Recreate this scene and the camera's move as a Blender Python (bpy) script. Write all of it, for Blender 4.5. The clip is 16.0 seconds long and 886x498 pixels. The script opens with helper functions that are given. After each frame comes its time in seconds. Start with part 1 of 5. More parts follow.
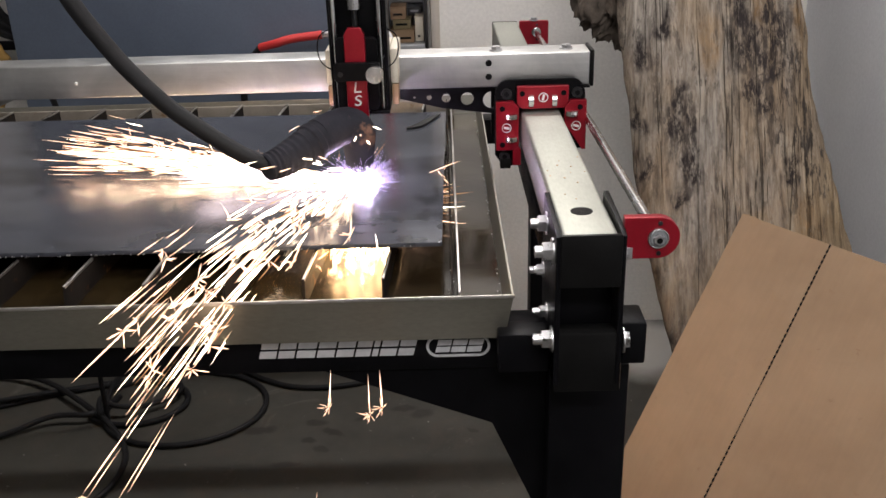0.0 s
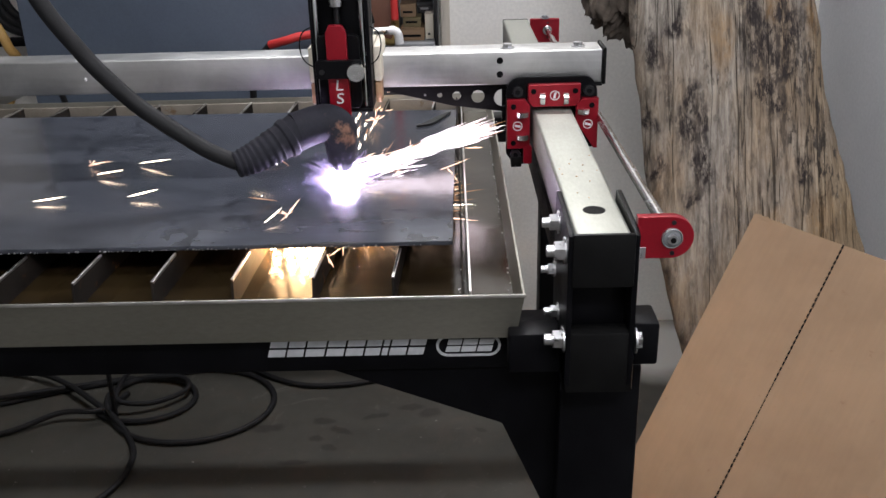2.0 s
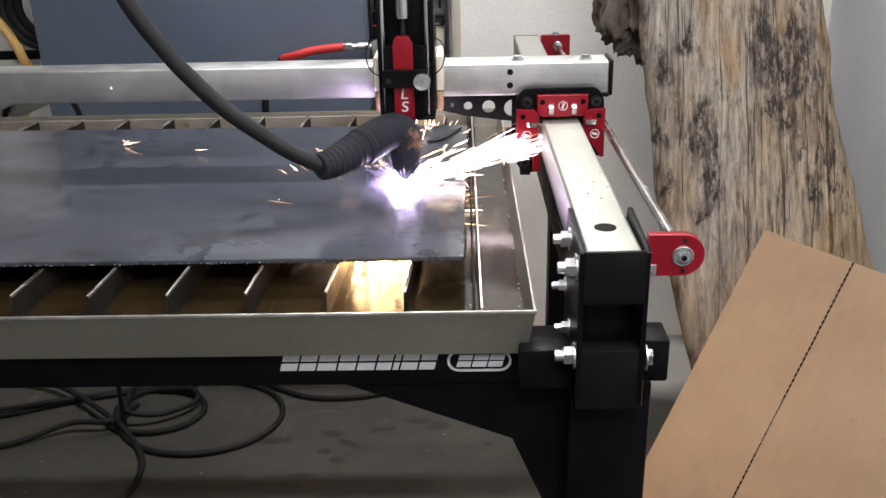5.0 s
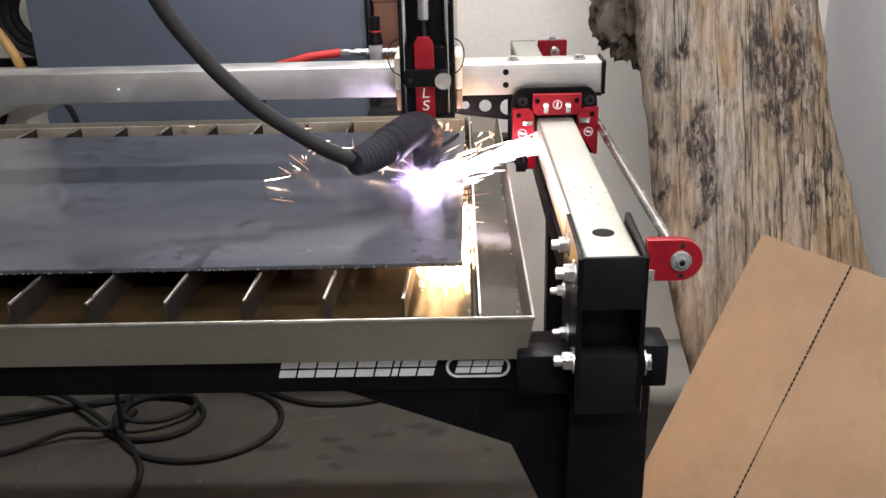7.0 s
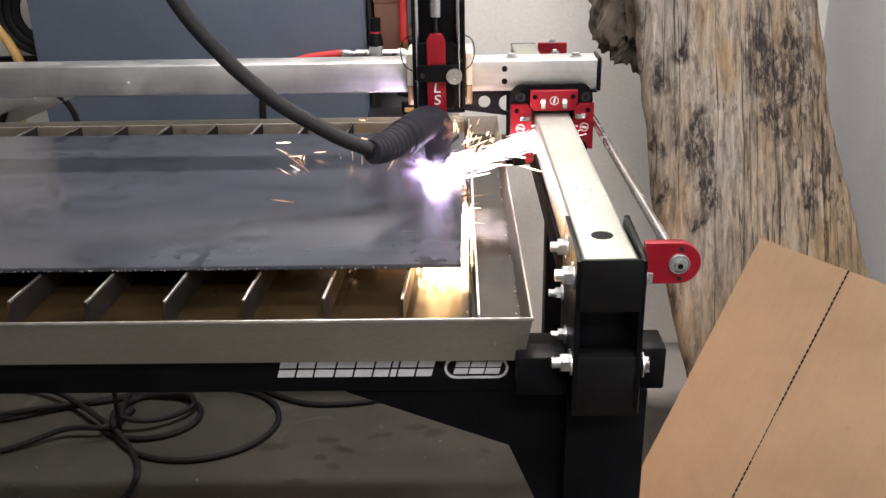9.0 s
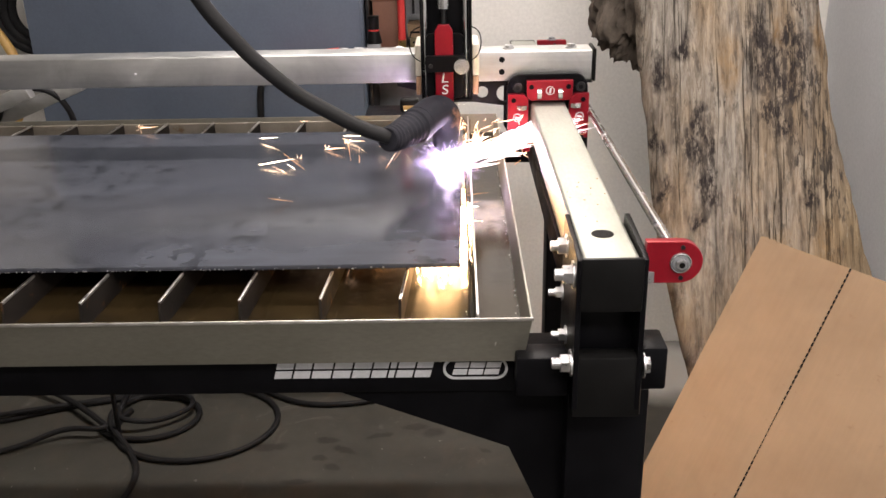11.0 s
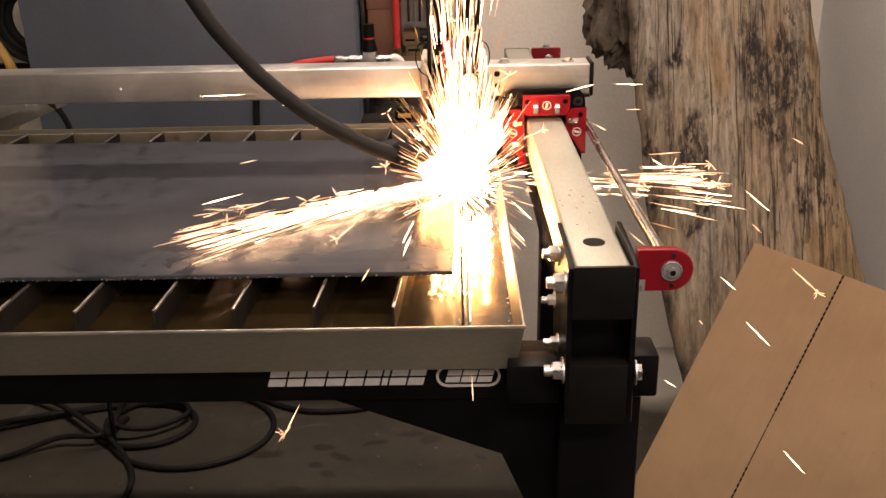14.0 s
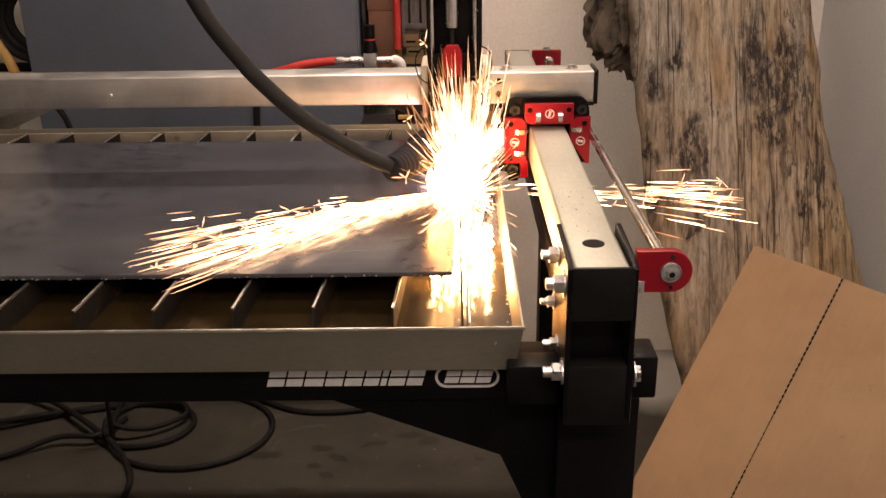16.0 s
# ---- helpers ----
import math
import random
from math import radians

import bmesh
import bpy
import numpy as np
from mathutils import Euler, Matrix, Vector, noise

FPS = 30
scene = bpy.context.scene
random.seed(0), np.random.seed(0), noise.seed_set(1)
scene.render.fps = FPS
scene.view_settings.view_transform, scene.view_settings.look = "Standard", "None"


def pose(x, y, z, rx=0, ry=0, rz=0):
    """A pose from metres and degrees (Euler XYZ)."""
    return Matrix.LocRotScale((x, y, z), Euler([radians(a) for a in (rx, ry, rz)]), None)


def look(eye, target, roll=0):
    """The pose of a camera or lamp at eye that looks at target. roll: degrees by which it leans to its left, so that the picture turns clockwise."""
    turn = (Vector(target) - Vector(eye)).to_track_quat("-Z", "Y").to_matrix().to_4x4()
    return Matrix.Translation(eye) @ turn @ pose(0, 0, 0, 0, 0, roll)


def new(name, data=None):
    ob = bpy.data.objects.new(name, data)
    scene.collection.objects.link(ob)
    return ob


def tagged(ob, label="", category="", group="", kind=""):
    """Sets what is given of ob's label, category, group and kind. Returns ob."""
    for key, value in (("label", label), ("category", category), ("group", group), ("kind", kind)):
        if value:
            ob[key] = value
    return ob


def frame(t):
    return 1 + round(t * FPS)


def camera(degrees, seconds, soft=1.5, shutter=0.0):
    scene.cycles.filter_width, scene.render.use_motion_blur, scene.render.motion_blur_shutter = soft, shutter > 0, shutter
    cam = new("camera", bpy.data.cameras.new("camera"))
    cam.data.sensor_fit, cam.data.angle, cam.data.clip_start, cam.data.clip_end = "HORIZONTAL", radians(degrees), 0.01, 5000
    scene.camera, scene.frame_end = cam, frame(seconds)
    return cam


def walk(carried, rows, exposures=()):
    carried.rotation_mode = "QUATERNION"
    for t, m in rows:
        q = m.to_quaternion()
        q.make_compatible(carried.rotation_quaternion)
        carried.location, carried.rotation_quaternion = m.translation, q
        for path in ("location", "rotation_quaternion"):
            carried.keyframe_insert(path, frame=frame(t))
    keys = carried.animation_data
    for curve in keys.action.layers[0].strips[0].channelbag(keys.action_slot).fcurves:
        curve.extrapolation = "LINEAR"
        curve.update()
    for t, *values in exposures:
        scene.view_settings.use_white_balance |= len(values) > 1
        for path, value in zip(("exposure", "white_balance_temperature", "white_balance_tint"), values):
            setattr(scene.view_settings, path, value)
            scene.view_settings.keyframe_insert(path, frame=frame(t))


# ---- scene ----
cam = camera(52.2, 16.0)
PATH = [
    (0, (-0.126, -0.739, 1.259), (-0.14, 1.098, 0.468), -1.7),
    (0.5, (-0.126, -0.735, 1.257), (-0.139, 1.102, 0.465), -1.6),
    (1, (-0.128, -0.735, 1.258), (-0.144, 1.102, 0.466), -1.5),
    (1.5, (-0.127, -0.734, 1.257), (-0.151, 1.102, 0.466), -1.6),
    (2, (-0.129, -0.732, 1.256), (-0.16, 1.103, 0.463), -1.6),
    (2.5, (-0.132, -0.733, 1.259), (-0.17, 1.105, 0.471), -1.6),
    (3, (-0.134, -0.732, 1.259), (-0.175, 1.109, 0.479), -1.4),
    (3.5, (-0.132, -0.734, 1.258), (-0.179, 1.108, 0.481), -1.4),
    (4, (-0.132, -0.735, 1.259), (-0.18, 1.107, 0.483), -1.4),
    (6.5, (-0.134, -0.74, 1.264), (-0.181, 1.111, 0.509), -1.4),
    (7, (-0.133, -0.737, 1.263), (-0.176, 1.114, 0.505), -1.6),
    (7.5, (-0.133, -0.735, 1.263), (-0.172, 1.115, 0.504), -1.3),
    (8, (-0.134, -0.739, 1.264), (-0.172, 1.111, 0.505), -1.0),
    (8.5, (-0.135, -0.74, 1.263), (-0.173, 1.11, 0.506), -0.9),
    (9, (-0.134, -0.74, 1.264), (-0.173, 1.112, 0.509), -1.1),
    (11.5, (-0.132, -0.728, 1.26), (-0.172, 1.122, 0.502), -1.3),
    (12, (-0.13, -0.729, 1.262), (-0.173, 1.123, 0.507), -1.3),
    (12.5, (-0.13, -0.733, 1.262), (-0.169, 1.12, 0.512), -1.1),
    (13, (-0.131, -0.736, 1.262), (-0.167, 1.119, 0.515), -1.1),
    (13.5, (-0.132, -0.735, 1.264), (-0.167, 1.121, 0.518), -1.1),
    (14, (-0.128, -0.733, 1.264), (-0.161, 1.122, 0.519), -1.3),
    (14.5, (-0.127, -0.732, 1.263), (-0.155, 1.125, 0.521), -1.2),
    (15, (-0.127, -0.731, 1.262), (-0.153, 1.126, 0.52), -1.2),
    (15.5, (-0.129, -0.733, 1.263), (-0.158, 1.124, 0.52), -1.0),
    (16, (-0.128, -0.734, 1.263), (-0.16, 1.123, 0.522), -1.0),
]
walk(cam, [(t, look(eye, target, roll)) for t, eye, target, roll in PATH],
     [(0, -0.48, 6750, 13), (0.9, -0.48, 6750, 13), (1.3, -0.55, 6550, 13), (1.8, -0.50, 6350, 12), (2.5, -0.12, 6300, 12), (3.5, -0.05, 6350, 11), (4.5, 0.0, 6450, 11), (7, 0.10, 6750, 13), (11.0, 0.10, 7200, 15), (11.5, 0.12, 7800, 18), (12.0, -0.10, 7900, 18), (12.6, -0.42, 8700, 22), (14, -0.58, 9400, 25), (16, -0.66, 9500, 26)])

# ---- light ----
world = bpy.data.worlds.new("world")
scene.world = world
world.use_nodes = True
world.node_tree.nodes["Background"].inputs[0].default_value = (0.8, 0.88, 1.0, 1)
world.node_tree.nodes["Background"].inputs[1].default_value = 0.05


def ceiling_lamp(x, y, power, sx, sy):
    data = bpy.data.lights.new("ceiling_lamp", "AREA")
    data.shape, data.size, data.size_y, data.energy = "RECTANGLE", sx, sy, power
    data.color = (1.0, 0.99, 1.0)
    ob = new("ceiling_lamp", data)
    ob.matrix_world = look((x, y, 2.62), (x, y, 0))
    return ob


ceiling_lamp(-0.05, -0.45, 26, 1.3, 0.3)
ceiling_lamp(0.0, 1.28, 46, 1.0, 0.09)
ceiling_lamp(0.20, -1.60, 56, 1.3, 0.4)


# ---- materials ----
def nodes_of(name):
    m = bpy.data.materials.new(name)
    m.use_nodes = True
    nt = m.node_tree
    return m, nt, nt.nodes["Principled BSDF"]


def tex_coords(nt, scale=(1, 1, 1), generated=False):
    tc = nt.nodes.new("ShaderNodeTexCoord")
    mp = nt.nodes.new("ShaderNodeMapping")
    mp.inputs["Scale"].default_value = scale
    nt.links.new(tc.outputs["Generated" if generated else "Object"], mp.inputs[0])
    return mp.outputs[0]


def noise_of(nt, vec, scale, detail=6, rough=0.6, distortion=0.0):
    n = nt.nodes.new("ShaderNodeTexNoise")
    n.inputs["Scale"].default_value, n.inputs["Detail"].default_value = scale, detail
    n.inputs["Roughness"].default_value, n.inputs["Distortion"].default_value = rough, distortion
    nt.links.new(vec, n.inputs["Vector"])
    return n.outputs["Fac"]


def ramp_of(nt, fac, *stops):
    r = nt.nodes.new("ShaderNodeValToRGB")
    els = r.color_ramp.elements
    while len(els) < len(stops):
        els.new(0.5)
    for e, (p, c) in zip(els, stops):
        e.position = p
        e.color = (*c, 1) if not isinstance(c, (int, float)) else (c, c, c, 1)
    nt.links.new(fac, r.inputs[0])
    return r.outputs[0]


def mixed(nt, fac, a, b, mode="MIX"):
    n = nt.nodes.new("ShaderNodeMix")
    n.data_type, n.blend_type = "RGBA", mode
    for sock, v in ((n.inputs[0], fac), (n.inputs[6], a), (n.inputs[7], b)):
        if isinstance(v, (int, float)):
            sock.default_value = v
        elif isinstance(v, tuple):
            sock.default_value = (*v, 1)
        else:
            nt.links.new(v, sock)
    return n.outputs[2]


def bump_of(nt, bsdf, height, strength, dist=0.001):
    b = nt.nodes.new("ShaderNodeBump")
    b.inputs["Strength"].default_value, b.inputs["Distance"].default_value = strength, dist
    nt.links.new(height, b.inputs["Height"])
    nt.links.new(b.outputs[0], bsdf.inputs["Normal"])


def surface(name, c1, c2, scale=20, stretch=(1, 1, 1), rough=(0.4, 0.6), metal=0.0, bump=0.2, spots=None, fine=300, spec=0.5):
    """Two tones of one colour on broad noise, fine grain in the relief, worn spots of a third tone."""
    m, nt, b = nodes_of(name)
    v = tex_coords(nt, stretch)
    broad = noise_of(nt, v, scale)
    grain = noise_of(nt, v, fine, 3)
    col = ramp_of(nt, broad, (0.3, c1), (0.7, c2))
    if spots:
        mask = ramp_of(nt, noise_of(nt, v, spots[1], 8, 0.7), (spots[2], 0.0), (spots[2] + 0.08, 1.0))
        col = mixed(nt, mask, col, spots[0])
    col = mixed(nt, 0.25, col, ramp_of(nt, grain, (0.3, 0.55), (0.7, 1.0)), "MULTIPLY")
    nt.links.new(col, b.inputs["Base Color"])
    nt.links.new(ramp_of(nt, broad, (0.3, rough[0]), (0.7, rough[1])), b.inputs["Roughness"])
    b.inputs["Metallic"].default_value = metal
    b.inputs["Specular IOR Level"].default_value = spec
    if bump:
        bump_of(nt, b, grain, bump, 0.0006)
    return m


def glowing(name, colour, strength):
    m, nt, b = nodes_of(name)
    b.inputs["Base Color"].default_value = (0.02, 0.02, 0.02, 1)
    b.inputs["Emission Color"].default_value = (*colour, 1)
    b.inputs["Emission Strength"].default_value = strength
    return m


def stained(nt, col, vec, stains, tone, wobble=0.05, scale=22, soft=(0.6, 1.0), depth=0.8, speck=None):
    """Blots of a tone with ragged outlines, for stains, rot and a painted pool of light: each at a place, with its half
    widths and its turn about z in degrees.
    """
    wob = nt.nodes.new("ShaderNodeTexNoise")
    wob.inputs["Scale"].default_value, wob.inputs["Detail"].default_value = scale, 6
    nt.links.new(vec, wob.inputs["Vector"])
    add = nt.nodes.new("ShaderNodeVectorMath")
    add.operation = "MULTIPLY_ADD"
    add.inputs[1].default_value = (wobble, wobble, wobble)
    nt.links.new(wob.outputs["Color"], add.inputs[0])
    nt.links.new(vec, add.inputs[2])
    for place, half, turn in stains:
        mp = nt.nodes.new("ShaderNodeMapping")
        mp.vector_type = "TEXTURE"
        mp.inputs["Location"].default_value = [c + wobble / 2 for c in place]
        mp.inputs["Rotation"].default_value = (0, 0, radians(turn))
        mp.inputs["Scale"].default_value = half
        nt.links.new(add.outputs[0], mp.inputs[0])
        ln = nt.nodes.new("ShaderNodeVectorMath")
        ln.operation = "LENGTH"
        nt.links.new(mp.outputs[0], ln.inputs[0])
        mask = ramp_of(nt, ln.outputs["Value"], (soft[0], depth), (soft[1], 0.0))
        if speck is not None:
            mask = mixed(nt, 1.0, mask, speck, "MULTIPLY")
        col = mixed(nt, mask, col, tone)
    return col


def make_floor_material():
    """Old concrete: broad clouds, pale scuffs, specks of swarf, oil stains where it was soaked, and the back corner's
    light painted pale.
    """
    m, nt, b = nodes_of("concrete")
    v = tex_coords(nt)
    col = ramp_of(nt, noise_of(nt, v, 2.2, 8, 0.65), (0.3, (0.027, 0.026, 0.021)), (0.7, (0.062, 0.059, 0.048)))
    col = mixed(nt, ramp_of(nt, noise_of(nt, v, 9, 8, 0.7, 0.6), (0.52, 0.0), (0.66, 0.7)), col, (0.058, 0.048, 0.037))
    col = mixed(nt, ramp_of(nt, noise_of(nt, v, 5, 8, 0.75, 0.8), (0.58, 0.0), (0.70, 0.45)), col, (0.19, 0.18, 0.155))
    col = mixed(nt, ramp_of(nt, noise_of(nt, v, 60, 4, 0.7), (0.68, 0.0), (0.74, 0.7)), col, (0.50, 0.49, 0.46))
    # light on the floor of the back corner, painted as a pale patch
    col = stained(nt, col, v, [((0.42, 1.46, 0), (0.22, 0.20, 9), 0)], (0.42, 0.41, 0.38), 0.06, 12, (0.5, 1.1), 0.8)
    oil = [((x, y, 0), (rx, ry, 9), a) for x, y, rx, ry, a in (
        (-0.335, 1.146, 0.042, 0.011, 22), (-0.205, 1.158, 0.032, 0.026, 20), (-0.250, 1.185, 0.040, 0.014, 0), (-0.083, 1.083, 0.022, 0.009, -25),
        (-0.462, 1.128, 0.032, 0.014, -5), (-0.418, 1.088, 0.040, 0.014, -32), (-0.470, 1.060, 0.022, 0.013, -10), (-0.440, 1.020, 0.024, 0.016, -30),
        (-0.515, 0.965, 0.040, 0.013, 5), (-0.60, 1.10, 0.05, 0.02, 10))]
    col = stained(nt, col, v, oil, (0.022, 0.018, 0.015), 0.030, 26, (0.62, 1.0), 0.85)
    nt.links.new(col, b.inputs["Base Color"])
    nt.links.new(ramp_of(nt, noise_of(nt, v, 5), (0.3, 0.45), (0.7, 0.75)), b.inputs["Roughness"])
    bump_of(nt, b, noise_of(nt, v, 140, 6), 0.3, 0.001)
    return m


def make_wood_material():
    """Weathered driftwood: grey fibres along the trunk, dark rot, ochre sapwood on the far edge, long cracks."""
    m, nt, b = nodes_of("driftwood")
    along = tex_coords(nt, (1, 0.08, 0.13))
    blotch = tex_coords(nt, (1, 0.2, 0.38))
    fibre = noise_of(nt, along, 85, 10, 0.72, 0.4)
    base = ramp_of(nt, fibre, (0.28, (0.046, 0.038, 0.032)), (0.43, (0.176, 0.152, 0.128)), (0.66, (0.395, 0.355, 0.302)))
    warm = ramp_of(nt, noise_of(nt, blotch, 6.5, 6, 0.65, 0.4), (0.38, 0.0), (0.60, 0.85))
    base = mixed(nt, warm, base, mixed(nt, 1.0, base, (1.0, 0.80, 0.57), "MULTIPLY"))
    geo = nt.nodes.new("ShaderNodeTexCoord")
    sep = nt.nodes.new("ShaderNodeSeparateXYZ")
    nt.links.new(geo.outputs["Generated"], sep.inputs[0])
    edge = nt.nodes.new("ShaderNodeMath")
    edge.operation = "MULTIPLY"
    nt.links.new(sep.outputs[0], edge.inputs[0])
    nt.links.new(ramp_of(nt, noise_of(nt, blotch, 4, 3), (0.3, 0.75), (0.7, 1.1)), edge.inputs[1])
    rotten = noise_of(nt, tex_coords(nt, (1, 0.3, 0.55)), 6.0, 14, 0.72, 0.5)
    rot = ramp_of(nt, rotten, (0.60, 0.0), (0.70, 0.8))
    base = mixed(nt, rot, base, (0.036, 0.030, 0.029))
    sap = ramp_of(nt, fibre, (0.30, (0.075, 0.050, 0.030)), (0.48, (0.215, 0.155, 0.092)), (0.70, (0.400, 0.300, 0.185)))
    base = mixed(nt, ramp_of(nt, edge.outputs[0], (0.56, 0.0), (0.74, 0.85)), base, sap)
    specks = ramp_of(nt, noise_of(nt, tex_coords(nt, (1, 0.14, 0.28)), 75, 5, 0.7), (0.535, 0.0), (0.59, 1.0))
    near_rot = ramp_of(nt, rotten, (0.42, 0.22), (0.58, 0.9))
    base = mixed(nt, mixed(nt, 1.0, specks, near_rot, "MULTIPLY"), base, (0.04, 0.034, 0.03))
    flecks = ramp_of(nt, noise_of(nt, tex_coords(nt, (1, 0.2, 0.4)), 130, 4, 0.7), (0.61, 0.0), (0.68, 0.35))
    base = mixed(nt, flecks, base, (0.40, 0.37, 0.33))
    crack = noise_of(nt, tex_coords(nt, (1, 0.02, 0.035)), 24, 4, 0.6, 0.1)
    line = ramp_of(nt, crack, (0.493, 0.0), (0.499, 1.0), (0.501, 1.0), (0.507, 0.0))
    base = mixed(nt, mixed(nt, 0.85, (0, 0, 0), line), base, (0.035, 0.028, 0.022))
    # rotten patches, broken up into flecks along the grain
    grainy = ramp_of(nt, noise_of(nt, tex_coords(nt, (1, 0.2, 0.32)), 115, 9, 0.78, 0.3), (0.41, 0.10), (0.53, 1.0))
    decay = [((x, 0.58 + 0.415 * z, z), (rx, 0.5, rz), 0) for x, z, rx, rz in (
        (0.445, 0.935, 0.050, 0.075), (0.485, 0.885, 0.052, 0.045), (0.455, 0.835, 0.040, 0.040), (0.500, 0.960, 0.035, 0.055), (0.425, 0.985, 0.030, 0.030),
        (0.330, 0.735, 0.024, 0.065), (0.300, 0.790, 0.030, 0.050), (0.340, 0.800, 0.016, 0.045), (0.252, 0.915, 0.020, 0.040), (0.248, 0.700, 0.012, 0.045),
        (0.322, 0.840, 0.018, 0.035), (0.525, 0.705, 0.030, 0.026), (0.325, 0.655, 0.016, 0.040), (0.290, 0.965, 0.022, 0.03), (0.240, 0.790, 0.016, 0.030))]
    base = stained(nt, base, tex_coords(nt), decay, (0.028, 0.022, 0.021), 0.105, 15, (0.50, 1.30), 1.0, grainy)
    ochre = [((x, 0.58 + 0.415 * z, z), (rx, 0.5, rz), 0) for x, z, rx, rz in (
        (0.375, 0.925, 0.030, 0.06), (0.462, 0.985, 0.012, 0.04), (0.555, 0.97, 0.02, 0.10), (0.545, 0.60, 0.05, 0.08), (0.47, 0.60, 0.04, 0.05))]
    base = stained(nt, base, tex_coords(nt), ochre, (0.30, 0.175, 0.070), 0.050, 40, (0.1, 1.2), 0.45, grainy)
    nt.links.new(base, b.inputs["Base Color"])
    b.inputs["Roughness"].default_value = 0.85
    b.inputs["Specular IOR Level"].default_value = 0.2
    hgt = mixed(nt, 0.5, fibre, ramp_of(nt, line, (0.0, 1.0), (1.0, 0.0)))
    bump_of(nt, b, hgt, 1.0, 0.006)
    return m


def make_sheet_material():
    """Mill-scale steel sheet: blue-grey sheen, drawn along its length, with dark finger smudges."""
    m, nt, b = nodes_of("mill_scale_steel")
    v = tex_coords(nt, (1, 1.7, 1))
    long = noise_of(nt, tex_coords(nt, (0.12, 2.2, 1)), 9, 6, 0.65)
    col = ramp_of(nt, noise_of(nt, v, 5, 6, 0.6, 0.5), (0.3, (0.048, 0.052, 0.063)), (0.7, (0.078, 0.084, 0.101)))
    col = mixed(nt, 0.5, col, ramp_of(nt, long, (0.35, 0.62), (0.65, 1.0)), "MULTIPLY")
    dab_at = tex_coords(nt, (1, 0.75, 1))
    area = ramp_of(nt, noise_of(nt, dab_at, 6, 2, 0.5), (0.40, 0.0), (0.54, 1.0))
    dabs = ramp_of(nt, noise_of(nt, dab_at, 44, 2, 0.5, 0.3), (0.52, 0.0), (0.64, 0.75))
    smut = mixed(nt, 1.0, area, dabs, "MULTIPLY")
    smear = ramp_of(nt, noise_of(nt, v, 8, 4, 0.55, 0.4), (0.48, 0.0), (0.75, 0.4))
    col = mixed(nt, smear, col, (0.050, 0.050, 0.056))
    col = mixed(nt, smut, col, (0.016, 0.017, 0.020))
    nt.links.new(col, b.inputs["Base Color"])
    b.inputs["Metallic"].default_value = 0.12
    sheen = ramp_of(nt, noise_of(nt, v, 9, 6, 0.7, 1.0), (0.3, 0.13), (0.7, 0.21))
    nt.links.new(sheen, b.inputs["Roughness"])
    bump_of(nt, b, noise_of(nt, v, 3.0, 2), 0.02, 0.004)
    return m


def make_water_material():
    m, nt, b = nodes_of("rusty_water")
    v = tex_coords(nt)
    col = ramp_of(nt, noise_of(nt, v, 12, 5), (0.35, (0.009, 0.006, 0.003)), (0.7, (0.026, 0.017, 0.007)))
    nt.links.new(col, b.inputs["Base Color"])
    b.inputs["Roughness"].default_value = 0.16
    b.inputs["IOR"].default_value = 1.4
    bump_of(nt, b, noise_of(nt, v, 28, 3), 0.12, 0.003)
    return m


def make_beam_material():
    """Extruded aluminium, cloudy, with faint drawing marks along its length."""
    m, nt, b = nodes_of("aluminium")
    v = tex_coords(nt, (0.25, 4, 4))
    streak = noise_of(nt, v, 40, 4)
    cloud = noise_of(nt, tex_coords(nt), 14, 6, 0.65, 0.6)
    col = ramp_of(nt, cloud, (0.3, (0.48, 0.485, 0.475)), (0.7, (0.68, 0.68, 0.66)))
    col = mixed(nt, 0.3, col, ramp_of(nt, streak, (0.3, 0.6), (0.7, 1.0)), "MULTIPLY")
    nt.links.new(col, b.inputs["Base Color"])
    b.inputs["Metallic"].default_value = 1.0
    nt.links.new(ramp_of(nt, cloud, (0.3, 0.34), (0.7, 0.50)), b.inputs["Roughness"])
    bump_of(nt, b, streak, 0.06, 0.0005)
    return m


def make_cardboard_material():
    m, nt, b = nodes_of("cardboard")
    v = tex_coords(nt)
    col = ramp_of(nt, noise_of(nt, v, 4, 6), (0.3, (0.212, 0.140, 0.085)), (0.7, (0.286, 0.194, 0.120)))
    flute = noise_of(nt, tex_coords(nt, (1, 0.08, 1)), 160, 2)
    col = mixed(nt, 0.12, col, ramp_of(nt, flute, (0.3, 0.6), (0.7, 1.0)), "MULTIPLY")
    scuff = ramp_of(nt, noise_of(nt, v, 13, 9, 0.72, 0.6), (0.58, 0.0), (0.72, 0.35))
    col = mixed(nt, scuff, col, (0.20, 0.128, 0.078))
    marks = ramp_of(nt, noise_of(nt, v, 45, 4, 0.6), (0.67, 0.0), (0.73, 0.6))
    col = mixed(nt, marks, col, (0.20, 0.12, 0.07))
    nt.links.new(col, b.inputs["Base Color"])
    b.inputs["Roughness"].default_value = 0.8
    b.inputs["Specular IOR Level"].default_value = 0.25
    bump_of(nt, b, flute, 0.08, 0.0006)
    return m


